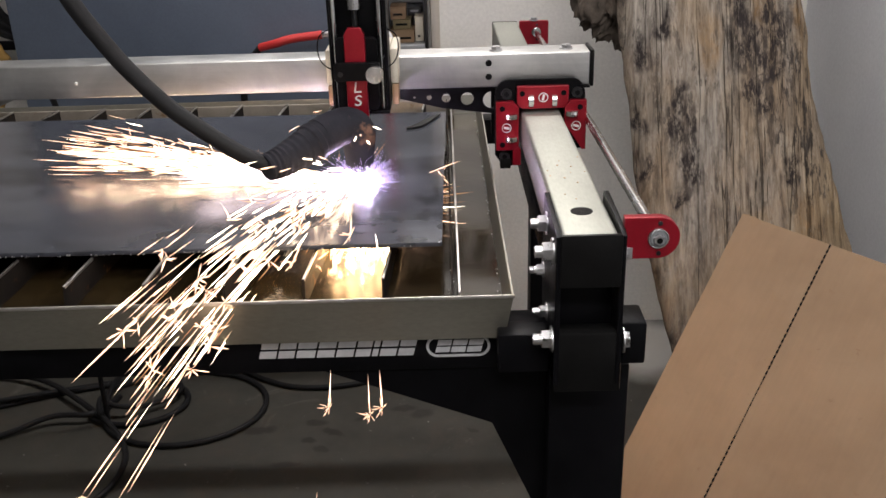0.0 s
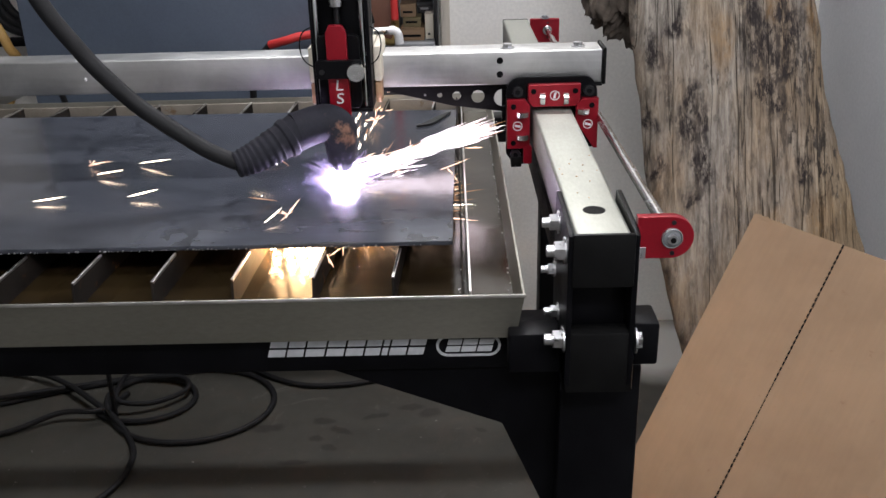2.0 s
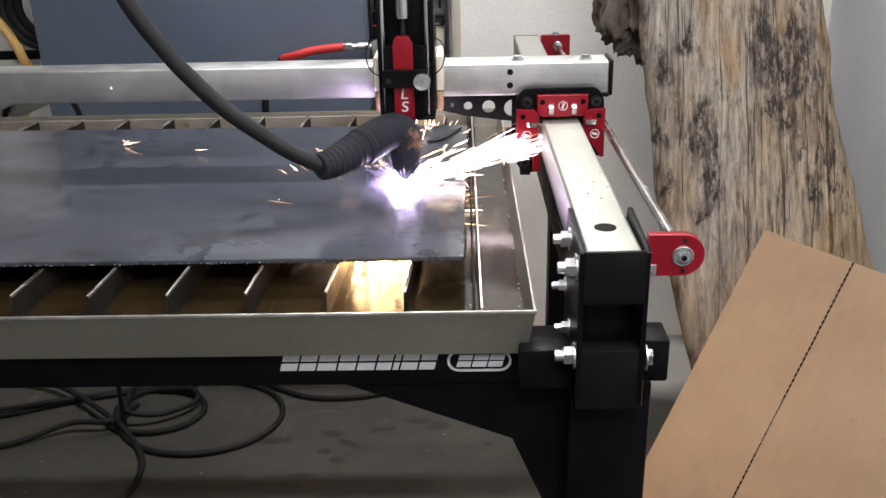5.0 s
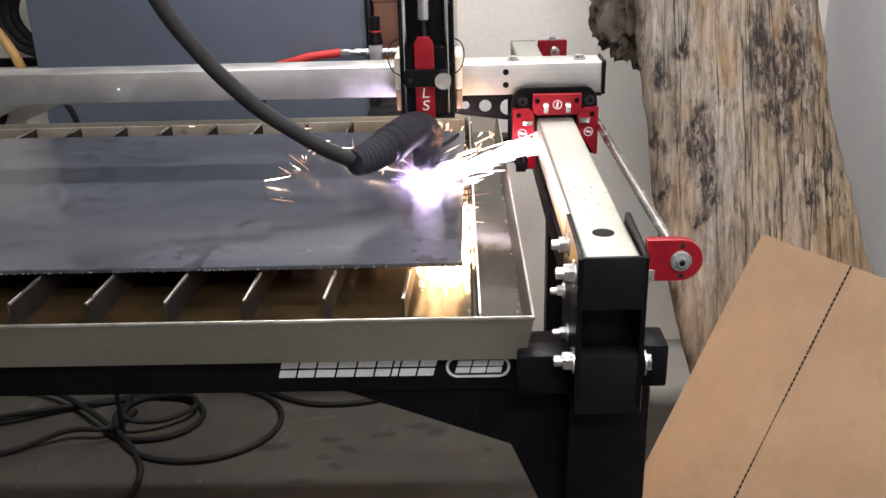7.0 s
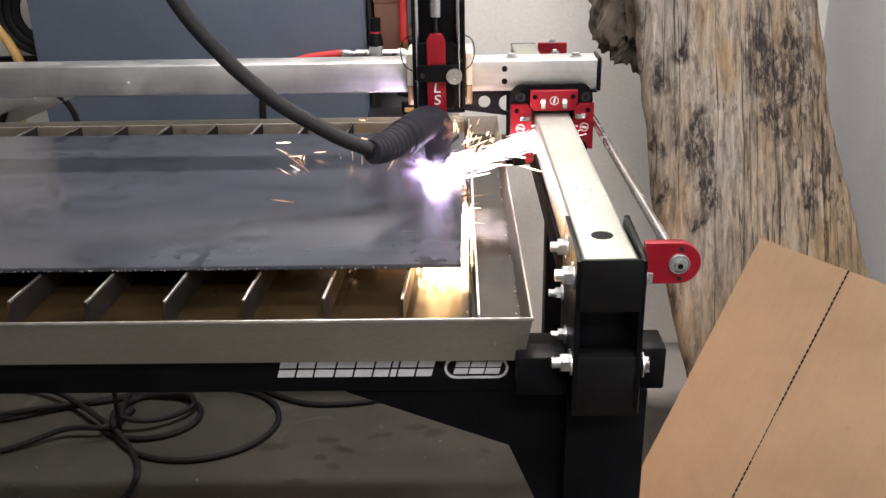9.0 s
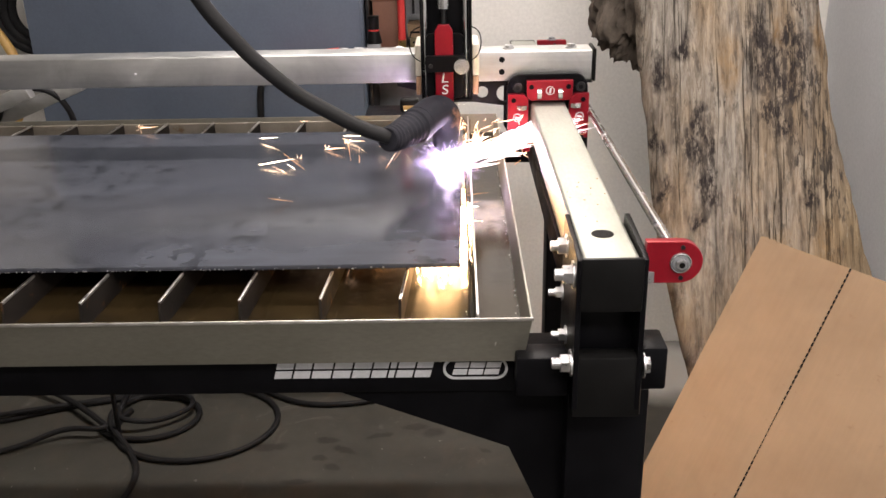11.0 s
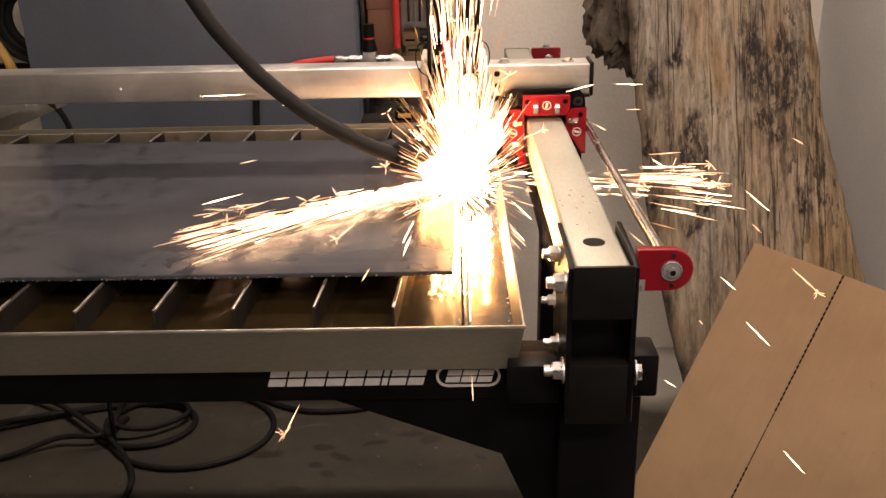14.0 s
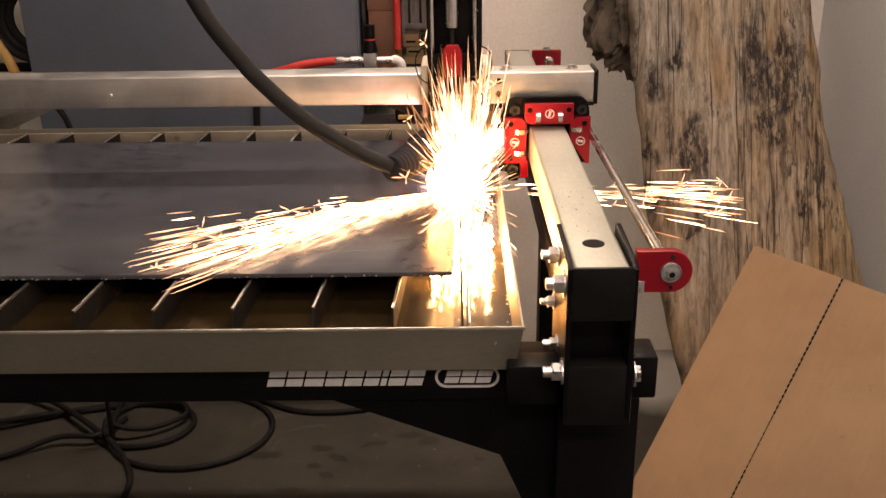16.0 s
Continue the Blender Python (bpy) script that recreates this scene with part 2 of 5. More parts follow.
FLOOR = make_floor_material()
WOOD = make_wood_material()
SHEET = make_sheet_material()
WATER = make_water_material()
ALU = make_beam_material()
CARD = make_cardboard_material()
# grey of the unseen walls, chosen to keep bounced light off black parts
DULL = surface("unseen_wall_grey", (0.34, 0.34, 0.335), (0.44, 0.44, 0.43), 5, rough=(0.7, 0.9), bump=0.4, fine=80)
# the white wall paint again, greyed to put the right wall's shade into it
WALL_SHADE = surface("shaded_white_wall_paint", (0.60, 0.61, 0.64), (0.68, 0.69, 0.71), 4, rough=(0.6, 0.8), bump=0.5, fine=120)
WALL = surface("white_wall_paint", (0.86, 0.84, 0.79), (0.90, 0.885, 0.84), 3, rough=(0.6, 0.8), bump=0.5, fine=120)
CEIL = surface("ceiling_paint", (0.42, 0.42, 0.41), (0.5, 0.5, 0.49), 3, rough=(0.7, 0.9), bump=0.3, fine=90)
BLUE = surface("slate_blue_enamel", (0.090, 0.114, 0.154), (0.114, 0.142, 0.188), 4, rough=(0.4, 0.55), bump=0.12, fine=200, spots=((0.45, 0.46, 0.48), 70, 0.735))
BLACK = surface("black_powder_coat", (0.0022, 0.0022, 0.0028), (0.0045, 0.0045, 0.0056), 18, rough=(0.30, 0.46), bump=0.3, fine=900, spec=0.09)
PLASTIC = surface("black_plastic", (0.004, 0.004, 0.004), (0.008, 0.008, 0.008), 20, rough=(0.3, 0.42), bump=0.1, spec=0.11)
RAILM = surface("zinc_steel", (0.29, 0.295, 0.257), (0.42, 0.425, 0.375), 16, (1, 0.3, 1), (0.42, 0.6), 0.75, 0.12, ((0.20, 0.18, 0.14), 55, 0.68))
PANM = surface("stainless_pan", (0.31, 0.30, 0.255), (0.40, 0.385, 0.335), 7, (0.4, 1, 1), (0.38, 0.52), 0.9, 0.08, ((0.25, 0.22, 0.17), 30, 0.66))
SLATM = surface("rusty_slat_steel", (0.010, 0.009, 0.008), (0.025, 0.020, 0.017), 24, rough=(0.55, 0.8), metal=0.0, bump=0.5, spec=0.05, spots=((0.16, 0.07, 0.022), 30, 0.60))
LIPM = surface("pale_lip_steel", (0.19, 0.165, 0.13), (0.30, 0.265, 0.22), 18, rough=(0.5, 0.7), metal=0.3, bump=0.2, spots=((0.16, 0.10, 0.05), 24, 0.6))
EDGEM = surface("ground_steel_edge", (0.42, 0.40, 0.37), (0.6, 0.58, 0.55), 60, rough=(0.3, 0.5), metal=0.9, bump=0.1)
RED = surface("red_anodised", (0.25, 0.004, 0.013), (0.32, 0.007, 0.020), 14, rough=(0.28, 0.40), metal=0.35, bump=0.08)
CHROME = surface("bright_steel", (0.62, 0.62, 0.62), (0.75, 0.75, 0.75), 40, rough=(0.15, 0.3), metal=1.0, bump=0.03)
ZINC = surface("zinc_bolt", (0.58, 0.58, 0.59), (0.75, 0.75, 0.76), 90, rough=(0.22, 0.38), metal=1.0, bump=0.05)
STEELDARK = surface("black_oxide", (0.03, 0.03, 0.032), (0.06, 0.06, 0.062), 40, rough=(0.3, 0.45), metal=0.8, bump=0.05)
CREAM = surface("cream_nylon", (0.66, 0.60, 0.48), (0.74, 0.69, 0.58), 20, rough=(0.45, 0.6), bump=0.05)
TAN = surface("heat_stained_nylon", (0.30, 0.17, 0.09), (0.42, 0.27, 0.16), 40, rough=(0.5, 0.7), bump=0.2)
SCORCHED = surface("scorched_torch_rubber", (0.016, 0.016, 0.022), (0.032, 0.032, 0.042), 40, rough=(0.7, 0.9), bump=0.35, spec=0.2, spots=((0.26, 0.14, 0.095), 15, 0.56))
RUBBER = surface("torch_rubber", (0.014, 0.014, 0.019), (0.028, 0.028, 0.036), 40, rough=(0.75, 0.9), bump=0.3, spec=0.2, spots=((0.12, 0.085, 0.08), 26, 0.62))
HOSEM = surface("leather_hose", (0.008, 0.008, 0.009), (0.017, 0.017, 0.018), 50, rough=(0.5, 0.65), bump=0.35, fine=600, spec=0.2)
COPPER = surface("hot_copper", (0.45, 0.17, 0.09), (0.58, 0.25, 0.15), 60, rough=(0.25, 0.4), metal=1.0, bump=0.05)
BRASS = surface("brass", (0.50, 0.36, 0.13), (0.62, 0.46, 0.2), 50, rough=(0.25, 0.4), metal=1.0, bump=0.05)
REDHOSE = surface("red_rubber", (0.50, 0.025, 0.025), (0.60, 0.045, 0.04), 20, rough=(0.4, 0.55), bump=0.1)
OLIVE = surface("olive_carton", (0.13, 0.105, 0.05), (0.20, 0.16, 0.085), 12, rough=(0.6, 0.75), bump=0.1)
YELLOW = surface("yellow_hose", (0.55, 0.33, 0.10), (0.66, 0.42, 0.15), 14, rough=(0.45, 0.6), bump=0.1)
WHITE = surface("white_mark", (0.70, 0.70, 0.70), (0.80, 0.80, 0.80), 30, rough=(0.4, 0.55), bump=0.02)
SILVERINK = surface("silver_decal", (0.55, 0.56, 0.58), (0.68, 0.69, 0.71), 40, rough=(0.35, 0.5), metal=0.3, bump=0.02)
BROWN = surface("brown_carton", (0.16, 0.07, 0.045), (0.24, 0.11, 0.07), 10, rough=(0.5, 0.7), bump=0.1)
GREYM = surface("grey_tool_steel", (0.22, 0.23, 0.24), (0.36, 0.37, 0.38), 14, rough=(0.35, 0.55), metal=0.4, bump=0.1)
TRIM = surface("pale_wood_trim", (0.66, 0.60, 0.51), (0.76, 0.71, 0.62), 8, (6, 6, 0.5), (0.5, 0.65), 0, 0.15)
BARK = surface("gnarled_root", (0.055, 0.045, 0.038), (0.20, 0.165, 0.135), 26, rough=(0.8, 0.95), bump=1.0, fine=160, spec=0.2)
HOT = glowing("white_hot_plasma", (0.80, 0.66, 1.0), 300)
SPARKW = glowing("white_hot_spark", (1.0, 0.76, 0.52), 26)
SPARKY = glowing("yellow_spark", (1.0, 0.62, 0.42), 6)
SPARKV = glowing("lilac_white_spark", (1.0, 0.84, 0.90), 7)
FLAME = glowing("burning_steel", (1.0, 0.46, 0.15), 65)
SPARKO = glowing("orange_spark", (1.0, 0.48, 0.20), 1.2)

VIOLET = glowing("violet_glow_rays", (0.66, 0.50, 1.0), 4)
MOLTEN = glowing("molten_jet", (1.0, 0.60, 0.27), 400)


# ---- mesh helpers ----
def box(bm, lo, hi, bevel=0.0, seg=2):
    r = bmesh.ops.create_cube(bm, size=1.0)
    vs = r["verts"]
    for v in vs:
        v.co = Vector([lo[i] + (v.co[i] + 0.5) * (hi[i] - lo[i]) for i in range(3)])
    if bevel:
        es = list({e for v in vs for e in v.link_edges})
        bmesh.ops.bevel(bm, geom=es, offset=bevel, segments=seg, affect="EDGES", profile=0.5)
    return bm


def cyl(bm, a, b, r1, r2=None, n=20, caps=True):
    """A cylinder or cone from a to b."""
    a, b = Vector(a), Vector(b)
    d = b - a
    m = Matrix.Translation((a + b) / 2) @ d.to_track_quat("Z", "Y").to_matrix().to_4x4()
    bmesh.ops.create_cone(bm, cap_ends=caps, segments=n, radius1=r1, radius2=r1 if r2 is None else r2, depth=d.length, matrix=m)
    return bm


def sphere(bm, c, r, u=16, v=10, squash=(1, 1, 1)):
    bmesh.ops.create_uvsphere(bm, u_segments=u, v_segments=v, radius=r, matrix=Matrix.Translation(c) @ Matrix.Diagonal((*squash, 1)))
    return bm


def smooth_path(pts, n=8):
    """Catmull-Rom points through a few given ones."""
    p = [Vector(q) for q in pts]
    p = [p[0] * 2 - p[1]] + p + [p[-1] * 2 - p[-2]]
    out = []
    for i in range(1, len(p) - 2):
        for k in range(n):
            t = k / n
            a, b, c, d = p[i - 1:i + 3]
            out.append(0.5 * (2 * b + (c - a) * t + (2 * a - 5 * b + 4 * c - d) * t * t + (3 * b - a - 3 * c + d) * t ** 3))
    return out + [p[-2]]


def tube(bm, pts, radii, n=14, cap=True):
    """A round tube along points; radii is one number or one for each point."""
    if isinstance(radii, (int, float)):
        radii = [radii] * len(pts)
    rings, side = [], None
    for i, p in enumerate(pts):
        d = (pts[min(i + 1, len(pts) - 1)] - pts[max(i - 1, 0)]).normalized()
        if side is None:
            side = d.orthogonal().normalized()
        side = (side - d * side.dot(d)).normalized()
        up = d.cross(side)
        rings.append([bm.verts.new(p + radii[i] * (math.cos(a) * side + math.sin(a) * up)) for a in (2 * math.pi * k / n for k in range(n))])
    for r, s in zip(rings, rings[1:]):
        for k in range(n):
            bm.faces.new((r[k], r[(k + 1) % n], s[(k + 1) % n], s[k]))
    if cap:
        bm.faces.new(list(reversed(rings[0])))
        bm.faces.new(rings[-1])
    return bm


def ring_pts(cx, cz, r, n=28, y=0.0):
    return [(cx + r * math.cos(2 * math.pi * k / n), cz + r * math.sin(2 * math.pi * k / n)) for k in range(n)]


def plate_mesh(outline, holes=(), thick=0.004, bevel=0.0006):
    """A flat plate in its own x-y plane with holes through it; z from 0 to thick."""
    cu = bpy.data.curves.new("outline", "CURVE")
    cu.dimensions, cu.fill_mode, cu.extrude, cu.bevel_depth, cu.bevel_resolution = "2D", "BOTH", thick / 2 - bevel, bevel, 1
    for loop in (outline, *holes):
        sp = cu.splines.new("POLY")
        sp.points.add(len(loop) - 1)
        for q, (x, y) in zip(sp.points, loop):
            q.co = (x, y, 0, 1)
        sp.use_cyclic_u = True
    tmp = bpy.data.objects.new("outline", cu)
    me = bpy.data.meshes.new_from_object(tmp)
    bm = bmesh.new()
    bm.from_mesh(me)
    bmesh.ops.translate(bm, verts=bm.verts, vec=(0, 0, thick / 2))
    bpy.data.objects.remove(tmp)
    bpy.data.curves.remove(cu)
    bpy.data.meshes.remove(me)
    return bm


def xz_plate(outline, holes, y0, y1, bevel=0.0006):
    """The same upright: the outline in x and z, between y0 and y1."""
    bm = plate_mesh(outline, holes, y1 - y0, bevel)
    for v in bm.verts:
        x, y, z = v.co
        v.co = (x, y1 - z, y)
    bmesh.ops.recalc_face_normals(bm, faces=bm.faces)
    return bm


def yz_plate(outline, holes, x0, x1, bevel=0.0006):
    bm = plate_mesh(outline, holes, x1 - x0, bevel)
    for v in bm.verts:
        x, y, z = v.co
        v.co = (x0 + z, x, y)
    bmesh.ops.recalc_face_normals(bm, faces=bm.faces)
    return bm


def rounded(x0, z0, x1, z1, r, n=5):
    out = []
    for cx, cz, a0 in ((x1 - r, z1 - r, 0), (x0 + r, z1 - r, 90), (x0 + r, z0 + r, 180), (x1 - r, z0 + r, 270)):
        out += [(cx + r * math.cos(radians(a0 + 90 * k / n)), cz + r * math.sin(radians(a0 + 90 * k / n))) for k in range(n + 1)]
    return out


def part(name, bm, material, parent=None, label="", smooth=True):
    """One bmesh as one mesh object under a thing or a part."""
    me = bpy.data.meshes.new(name)
    bm.to_mesh(me)
    bm.free()
    for m in material if isinstance(material, (list, tuple)) else (material,):
        me.materials.append(m)
    if smooth:
        me.shade_smooth()
        me.set_sharp_from_angle(angle=radians(35))
    ob = new(name, me)
    if parent is not None:
        ob.parent = parent
    if label:
        tagged(ob, label)
    return ob


def thing(name, label, category, group="", kind=""):
    return tagged(new(name), label, category, group, kind)


B = bmesh.new


# ---- room ----
def structure(name, label, lo, hi, mat):
    return tagged(part(name, box(B(), lo, hi), mat), label, name.split("_")[0], kind="structure")


structure("floor", "stained grey concrete workshop floor", (-3.0, -2.8, -0.1), (1.0, 1.9, 0.0), FLOOR)
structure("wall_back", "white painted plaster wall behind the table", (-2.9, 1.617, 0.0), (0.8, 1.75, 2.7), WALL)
structure("wall_right", "white painted wall beside the driftwood, greyed for its shade", (0.8, -2.6, 0.0), (0.95, 1.75, 2.7), WALL_SHADE)
# out of view: these two walls and the ceiling only close the room
structure("wall_left", "unseen wall added to close the room, grey to keep bounced light low", (-3.0, -2.6, 0.0), (-2.9, 1.75, 2.7), DULL)
structure("wall_front", "unseen wall added to close the room, grey to keep bounced light low", (-3.0, -2.75, 0.0), (0.95, -2.6, 2.7), DULL)
structure("ceiling", "unseen ceiling added to close the room, grey to keep bounced light low", (-3.0, -2.75, 2.7), (0.95, 1.75, 2.8), CEIL)
tagged(part("trim", box(B(), (-0.158, 1.597, 0.0), (-0.135, 1.617, 2.4), 0.002), TRIM), "pale wood trim strip on the wall", "trim", kind="structure")


# ---- plasma table ----
RAIL_END = 1.15
def hex_bolt(parent, at, axis, r=0.0075, h=0.006, tail=0.0, washer=True, mat=None, name="bolt"):
    """A hex nut on a washer with the thread's end standing out."""
    mat = mat or ZINC
    a, d = Vector(at), Vector(axis).normalized()
    bm = B()
    p = a
    if washer:
        cyl(bm, p, p + d * 0.0016, r * 1.35, n=20)
        p = p + d * 0.0016
    cyl(bm, p, p + d * h, r, r * 0.97, n=6)
    if tail:
        cyl(bm, p + d * h, p + d * (h + tail), r * 0.56, r * 0.5, n=14)
        for k in range(4):
            cyl(bm, p + d * (h + tail * (k + 0.2) / 4), p + d * (h + tail * (k + 0.6) / 4), r * 0.6, n=14)
    return part(name, bm, mat, parent)


def build_table():
    t = thing("plasma_cutting_table", "black steel plasma cutting table frame with galvanised side rail", "cutting table")
    # front beam with its gusset and leg
    part("front_beam", box(B(), (-1.45, 0.05, 0.787), (-0.03, 0.10, 0.8275), 0.003), BLACK, t)
    part("gusset", xz_plate([(-0.257, 0.7865), (-0.086, 0.719), (-0.030, 0.585), (-0.030, 0.7865)], (), 0.055, 0.060), BLACK, t)
    part("front_leg", box(B(), (-0.0315, 0.030, 0.0), (0.0485, 0.11, 0.800), 0.004), BLACK, t)
    part("foot_plate", box(B(), (-0.05, 0.01, 0.0), (0.07, 0.13, 0.008), 0.001), BLACK, t)
    part("cross_stub", box(B(), (-0.082, 0.018, 0.800), (-0.0325, 0.049, 0.842), 0.003), BLACK, t)
    part("cross_stub", box(B(), (0.0320, 0.002, 0.816), (0.0560, 0.042, 0.8600), 0.003), BLACK, t, "black square tube end behind the corner bracket")
    part("corner_block", box(B(), (-0.0315, -0.004, 0.790), (0.0325, 0.017, 0.854), 0.003), PLASTIC, t)
    # side beam and rear legs
    part("side_beam", box(B(), (-0.012, 0.12, 0.800), (0.022, 1.10, 0.842), 0.003), BLACK, t)
    part("rear_leg", box(B(), (0.050, 1.055, 0.0), (0.120, 1.125, 0.799), 0.004), BLACK, t)
    part("rear_beam", box(B(), (-1.45, 1.0, 0.735), (0.120, 1.05, 0.785), 0.003), BLACK, t)
    for y in (0.03, 1.06):
        part("left_leg", box(B(), (-1.45, y + 0.07, 0.0), (-1.38, y + 0.145, 0.786 if y < 0.5 else 0.734), 0.004), BLACK, t)
    # right rail: a galvanised square tube with caps and side plates
    w = 0.0254
    rail = B()
    box(rail, (-w, 0.0, 0.8995), (w, RAIL_END, 0.950), 0.004, 3)
    rail = part("side_rail", rail, RAILM, t, "galvanised square tube rail with a round hole near its end")
    # a black disc paints the dark inside of the rail's hole
    part("hole", cyl(B(), (0, 0.060, 0.9465), (0, 0.060, 0.9504), 0.0105, n=32), BLACK, rail)
    part("rail_cap", box(B(), (-w - 0.0025, -0.006, 0.9005), (w + 0.0025, -0.0005, 0.9525), 0.0022), PLASTIC, t)
    part("rail_cap", box(B(), (-w, RAIL_END + 0.0005, 0.8995), (w, RAIL_END + 0.006, 0.950), 0.002), PLASTIC, t)
    part("inner_bracket", box(B(), (-0.0260, 0.022, 0.7905), (0.0258, 0.03, 0.899), 0.001), BLACK, t)
    for s, x0 in ((-1, -0.0315), (1, 0.0262)):
        prof = [(-0.004, 0.80), (0.10, 0.80), (0.10, 0.93), (0.094, 0.957), (0.086, 0.957), (0.004, 0.953), (-0.004, 0.950)]
        part("side_plate", yz_plate(prof, (), x0, x0 + 0.005, 0.0005), BLACK, t)
    # nuts and bolts of the corner bracket
    for y, z, r in ((0.067, 0.936, 0.0085), (0.015, 0.929, 0.0095), (0.089, 0.877, 0.0062), (0.054, 0.848, 0.0066)):
        hex_bolt(t, (-0.0315, y, z), (-1, 0, 0), r, r * 0.9, 0.007)
    hex_bolt(t, (-0.0318, -0.001 + 0.008, 0.843), (-1, 0, 0), 0.0095, 0.0085, 0.008)
    for y, z, r in ((0.015, 0.929, 0.0105), (0.089, 0.885, 0.0075)):
        hex_bolt(t, (0.0312, y, z), (1, 0, 0), r, r * 0.55)
    hex_bolt(t, (0.0328, 0.004, 0.843), (1, 0, 0), 0.0098, 0.0050)
    # lead screw in red bearing plates
    for y, zc, sx in ((0.0065, 0.943, 0.061), (RAIL_END - 0.012, 0.929, 0.064)):
        near = y < 0.5
        if near:
            prof = [(0.0312, zc + 0.019), (sx, zc + 0.019)] + [(sx + 0.019 * math.sin(radians(a)), zc + 0.019 * math.cos(radians(a))) for a in range(10, 180, 10)] + [(sx, zc - 0.019), (0.0312, zc - 0.019)]
        else:
            prof = rounded(0.030, zc - 0.024, sx + 0.024, zc + 0.022, 0.002)
        pl = part("bearing_plate", xz_plate(prof, (), y, y + 0.010, 0.0008), RED, t, "red anodised bearing plate")
        bm = B()
        for r, d in ((0.0098, 0.0012), (0.0078, 0.0024), (0.0050, 0.0036)):
            cyl(bm, (sx, y + 0.004, zc), (sx, y - d, zc), r, r * 0.97, n=24)
        part("bearing", bm, GREYM if near else CHROME, pl)
        part("lock_nut", cyl(B(), (sx, y - 0.0034, zc), (sx, y - 0.0066, zc), 0.0052, 0.0047, n=6), ZINC, pl)
        # dark disc for the shade inside the nut's bore
        part("bore", cyl(B(), (sx, y - 0.0060, zc), (sx, y - 0.0070, zc), 0.0026, n=16), PLASTIC, pl)
        part("bearing_ring", tube(B(), [Vector((sx + 0.0088 * math.cos(a), y - 0.0014, zc + 0.0088 * math.sin(a))) for a in (2 * math.pi * k / 28 for k in range(29))], 0.0009, 8), CHROME, pl)
        for dz in (0.0145, -0.0145):
            part("screw", cyl(B(), (sx + 0.001, y, zc + dz), (sx + 0.001, y - 0.0012, zc + dz), 0.0021, n=12), STEELDARK, pl)
    hex_bolt(t, (0.059, RAIL_END - 0.006, 0.9515), (0, 0, 1), 0.007, 0.004, mat=GREYM, name="block")
    part("lead_screw", cyl(B(), (0.0610, 0.016, 0.943), (0.0640, RAIL_END - 0.012, 0.929), 0.0052, n=20), CHROME, t, "bright steel lead screw")
    # badge: slanted bars, and a capsule outline with three bars in it
    def badge_block(x, wid, z0, z1, sl):
        h = z1 - z0
        for lo, hi in ((0.0, 0.42), (0.58, 1.0)):
            xa, xb = x + sl * lo, x + sl * hi
            part("badge_bar", xz_plate([(xa, z0 + h * lo), (xa + wid, z0 + h * lo), (xb + wid, z0 + h * hi), (xb, z0 + h * hi)], (), 0.0485, 0.0498, 0.0001), SILVERINK, t)
    x = -0.319
    for wid in (0.0165, 0.016, 0.0185, 0.017, 0.017, 0.0145, 0.0055, 0.016, 0.0155):
        badge_block(x, wid, 0.8055, 0.8235, 0.0050)
        x += wid + 0.0022
    cap = rounded(-0.1515, 0.8025, -0.088, 0.8262, 0.0117, 8)
    hole = rounded(-0.1492, 0.8048, -0.0903, 0.8239, 0.0094, 8)
    part("badge_ring", xz_plate(cap, [hole], 0.0485, 0.0498, 0.0001), SILVERINK, t)
    x = -0.1425
    for wid in (0.0135, 0.0140, 0.0140):
        badge_block(x, wid, 0.8078, 0.8212, 0.0035)
        x += wid + 0.0018
    return t


PITCH, SLAT0, SKEW = 0.0797, -0.1940, 0.046


